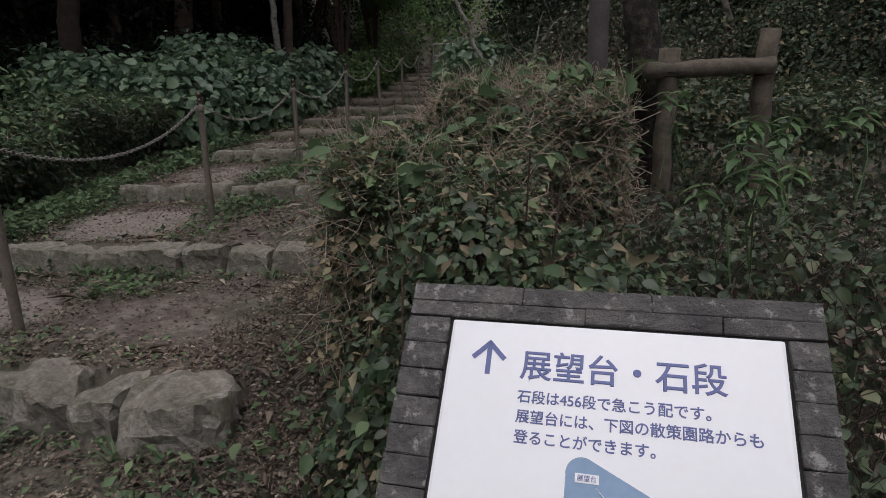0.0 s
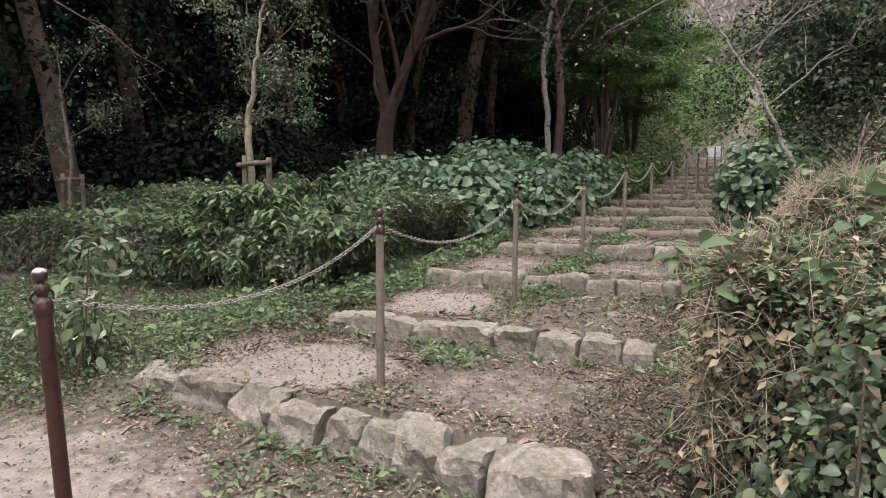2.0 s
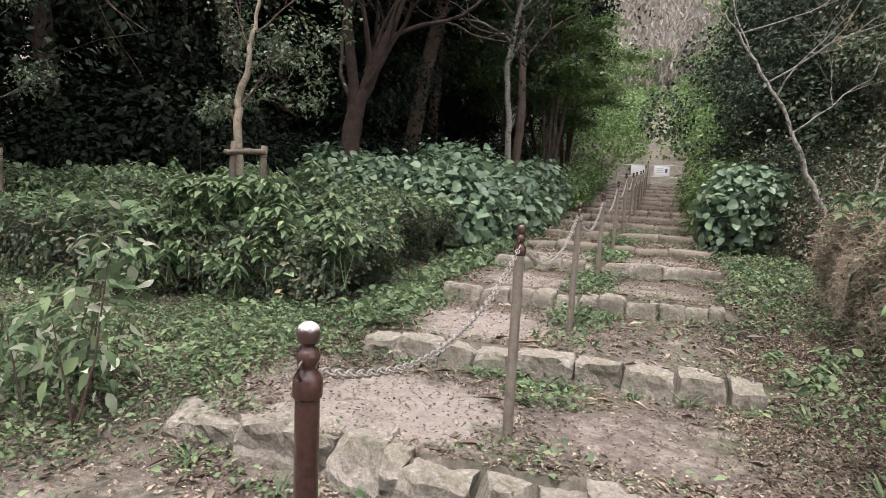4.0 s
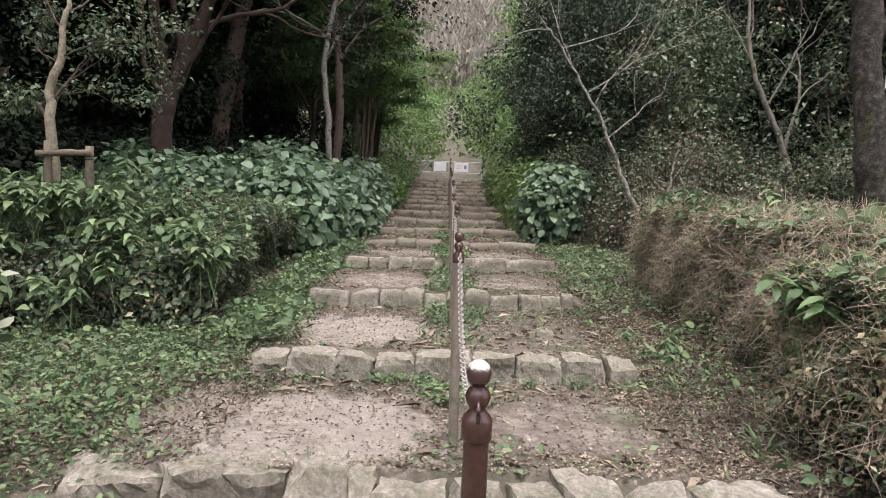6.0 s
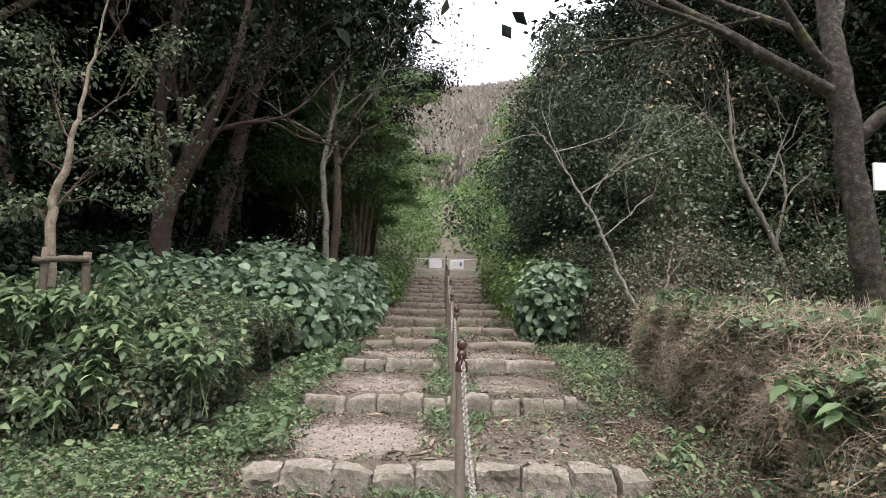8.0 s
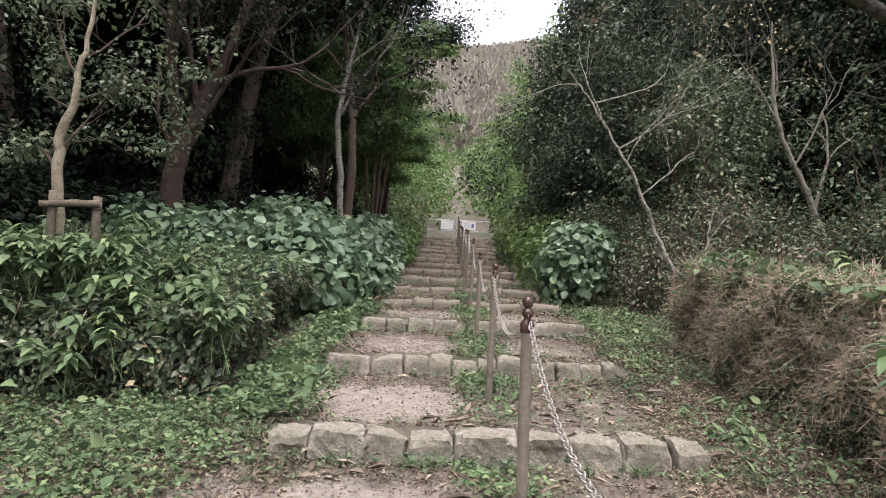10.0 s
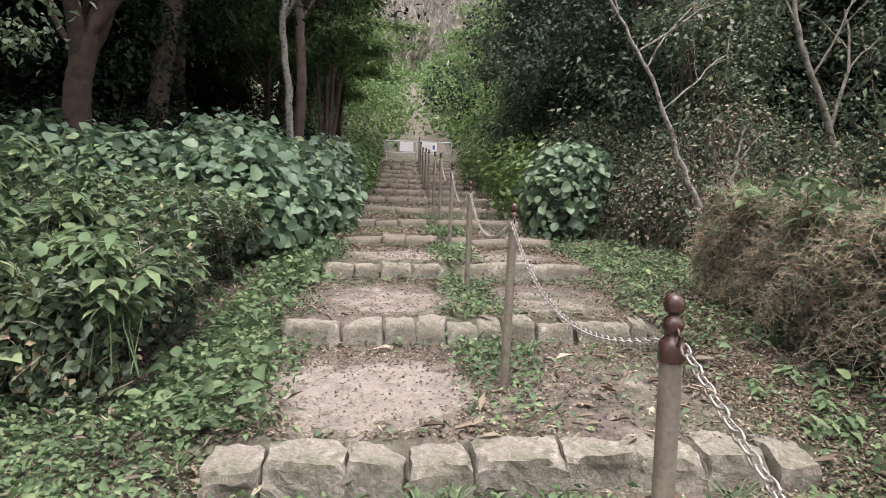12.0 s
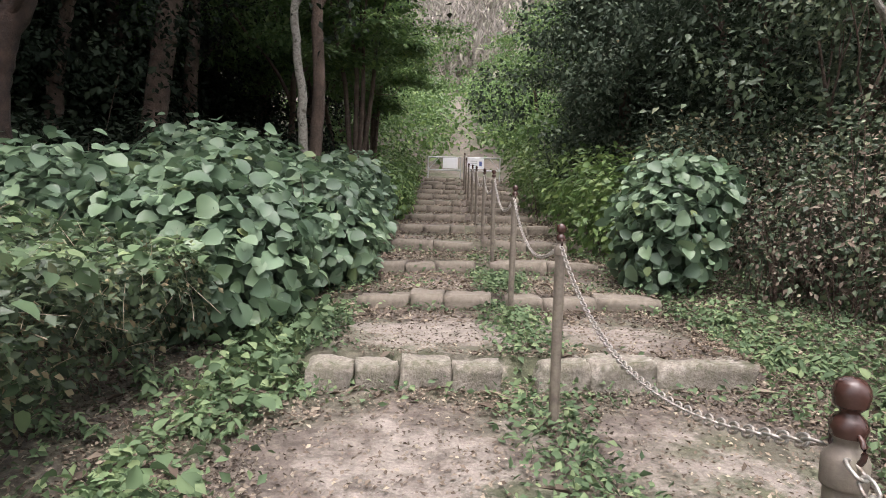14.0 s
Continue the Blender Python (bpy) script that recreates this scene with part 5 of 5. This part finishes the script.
def worn_at(x, y):
    w = np.zeros(len(x), bool)
    for cx, cy, rx, ry in ((-0.9, 2.25, 0.85, 0.6), (-0.8, 4.1, 0.65, 0.5), (-0.65, 5.9, 0.7, 0.6), (-0.6, 7.7, 0.65, 0.6), (0.75, 2.4, 0.6, 0.5), (0.75, 6.0, 0.6, 0.6), (0.7, 7.8, 0.6, 0.6), (-1.3, 0.2, 1.6, 0.9)):
        w |= ((x - cx) / rx) ** 2 + ((y - cy) / ry) ** 2 < 1.0
    return w


scatter("leaf_litter", "brown fallen leaves strewn over the ground", 360000, (-5, 5, -2.5, 12), 0.024, SMALL, LEAF_DRY, lambda x, y: (~worn_at(x, y) | (rng.random(len(x)) < 0.33)) & patchy(x, y, 0.9, -1.0), 0.02, 1.0, 0.35)
scatter("leaf_litter", "brown fallen leaves at the edges of the stairs", 30000, (-2.6, 2.6, 8, 26), 0.055, SMALL, LEAF_DRY, lambda x, y: (np.abs(x) > 1.2) | (rng.random(len(x)) < 0.5), 0.03, 1.0, 0.4)
scatter("ground_weeds", "low green weeds creeping over the soil", 110000, (-6, 6, 0.2, 12), 0.045, SMALL, LEAF_WEED,
        lambda x, y: ~worn_at(x, y) & patchy(x, y, 1.1, 0.15) & ((np.abs(x) > 1.25) | (np.abs(x - 0.05) < 0.3) | (rng.random(len(x)) < 0.16)), 0.09, 0.9, 0.5)
scatter("ground_weeds", "taller broad green weeds at the bank", 9000, (-4.5, 4, 1.2, 10), 0.065, BIG, LEAF_WEED, lambda x, y: (np.abs(x) > 1.6) & patchy(x, y, 0.8, 0.3), 0.16, 0.9, 0.5)
scatter("ground_weeds", "green weeds growing under the stone risers", 9000, (-1.6, 1.6, 1.2, 12), 0.045, SMALL, LEAF_WEED,
        lambda x, y: np.min(np.abs(y[:, None] - (np.array(SY) - 0.2)[None, :]), 1) < 0.1, 0.07, 0.9, 0.6)
scatter("ground_weeds", "thick green weeds before the hedge", 46000, (-6.5, -1.5, 0.6, 4.0), 0.037, SMALL, LEAF_WEED, lambda x, y: patchy(x, y, 0.9, -0.45) & (x < -1.5 - 0.5 * rng.random(len(x))), 0.12, 0.9, 0.5)
scatter("ground_weeds", "green weeds along the foot of the chain posts", 9000, (-0.4, 0.5, 2.6, 10), 0.05, SMALL, LEAF_WEED, lambda x, y: (np.abs(x - 0.03) < 0.12 + 0.2 * rng.random(len(x))) & patchy(x, y, 0.7, -0.5), 0.09, 0.9, 0.5)
scatter("ground_weeds", "green weeds over the bank beside the stairs", 13000, (1.5, 4.2, 4.8, 10.5), 0.045, SMALL, LEAF_WEED, lambda x, y: patchy(x, y, 0.8, -0.4), 0.1, 0.9, 0.5)
scatter("leaf_litter", "dry leaves and bits of twig banked against the hedge", 36000, (1.1, 2.5, 0.6, 5.2), 0.02, SMALL, LEAF_DRY, lambda x, y: rng.random(len(x)) < (x - 0.9) / 0.9, 0.05, 0.8, 0.6)
scatter("fallen_twigs", "thin fallen twigs and grass straws", 2600, (-3, 2.6, -1.5, 9), 0.13, NARROW, LEAF_DRY, lambda x, y: ~worn_at(x, y), 0.02, 1.0, 0.25)
scatter("leaf_litter", "brown leaves among the weeds before the hedge", 26000, (-6, -1.2, 0.4, 4.2), 0.023, SMALL, LEAF_DRY, lambda x, y: patchy(x, y, 1.3, -0.1), 0.06, 0.9, 0.5)
scatter("leaf_litter", "brown leaves strewn over the bank beside the stairs", 24000, (1.4, 4.2, 4.8, 10.5), 0.035, SMALL, LEAF_DRY, lambda x, y: patchy(x, y, 1.0, -0.6), 0.05, 0.9, 0.5)
scatter("ground_weeds", "green weeds along the edge of the hedge and stairs", 12000, (-2.0, -1.2, 3.5, 8.2), 0.05, SMALL, LEAF_WEED, lambda x, y: patchy(x, y, 1.0, -0.7) & (x < -1.45 + 0.2 * rng.normal(size=len(x))), 0.12, 0.8, 0.6)
scatter("ground_weeds", "broad-leaved weeds at the foot of the hedge", 900, (-2.0, -1.4, 3.6, 8.2), 0.09, BIG, LEAF_WEED, lambda x, y: patchy(x, y, 1.2, -0.2), 0.2, 0.8, 0.5)
scatter("leaf_litter", "brown leaves along the edges of the earth steps", 22000, (-2.3, 1.9, 3.3, 8.6), 0.025, SMALL, LEAF_DRY, lambda x, y: ~worn_at(x, y) & (rng.random(len(x)) < 0.3 + 0.5 * (np.abs(x) > 1.2)), 0.03, 0.9, 0.5)

scatter("fallen_twigs", "pale dry straws strewn among the weeds on the bank", 5000, (-6, -1.2, 0.3, 4.0), 0.07, NARROW, LEAF_DRY, lambda x, y: patchy(x, y, 1.0, -0.6), 0.09, 0.9, 0.5)
scatter("fallen_twigs", "pale dry straws at the foot of the hedge", 9000, (1.2, 2.9, 0.6, 6.2), 0.05, NARROW, LEAF_DRY, lambda x, y: rng.random(len(x)) < (x - 0.9) / 0.9, 0.05, 0.9, 0.5)


def grass_tuft(x, y, blades, high):
    z = float(ground_z(x, y))
    g = thing("grass_tuft", "tuft of thin arching green grass at the foot of the stones", "grass tuft", (x, y, z), "grass tufts")
    a = rng.uniform(0, 2 * np.pi, blades)
    out = np.stack([np.cos(a), np.sin(a), rng.uniform(0.5, 1.6, blades)], 1)
    up = np.stack([-np.cos(a), -np.sin(a), rng.uniform(0.6, 1.2, blades)], 1)
    foot = np.stack([np.cos(a) * 0.02, np.sin(a) * 0.02, np.full(blades, -0.01)], 1)
    child("grass", leaves("grass", foot, up, out, high * rng.uniform(0.6, 1.2, blades), BLADE, LEAF_WEED), g)["kind"] = "stuff"


BLADE = (np.array([(0.02, 0, 0), (0.035, 0.4, 0.03), (0.022, 0.75, -0.08), (0, 1, -0.3), (-0.022, 0.75, -0.08), (-0.035, 0.4, 0.03), (-0.02, 0, 0)]), np.array([(0, 1, 6), (1, 5, 6), (1, 2, 5), (2, 4, 5), (2, 3, 4)]))
for x, y, high in ((-1.08, 3.2, 0.16), (-0.95, 3.18, 0.13), (-0.5, 3.18, 0.17), (-0.36, 3.2, 0.14), (0.12, 3.2, 0.12), (0.62, 3.22, 0.12), (0.96, 3.22, 0.15), (1.3, 3.1, 0.13), (-0.3, 1.3, 0.14), (0.5, 1.25, 0.16), (1.15, 1.2, 0.15),
                   (-0.9, 1.3, 0.13), (-1.5, 1.4, 0.16), (1.75, 2.1, 0.2), (1.62, 3.0, 0.16), (-0.15, 4.85, 0.14), (0.35, 4.9, 0.15), (-1.6, 3.3, 0.16)):
    grass_tuft(x, y, 26, high)
for x, y, size in ((1.72, 3.6, 0.9), (1.9, 3.9, 0.8), (1.6, 4.1, 0.7), (2.05, 4.3, 0.85), (-2.2, 2.3, 0.7), (-2.6, 1.9, 0.8), (-2.9, 2.7, 0.8), (-2.05, 3.0, 0.7), (-1.9, 4.4, 0.8), (-1.85, 5.2, 0.7)):
    copy_thing(weeds[0], pose(x, y, float(ground_z(x, y)) - 0.02, 0, 0, 70 * x + 130 * y) @ Matrix.Scale(size * 0.7, 4))
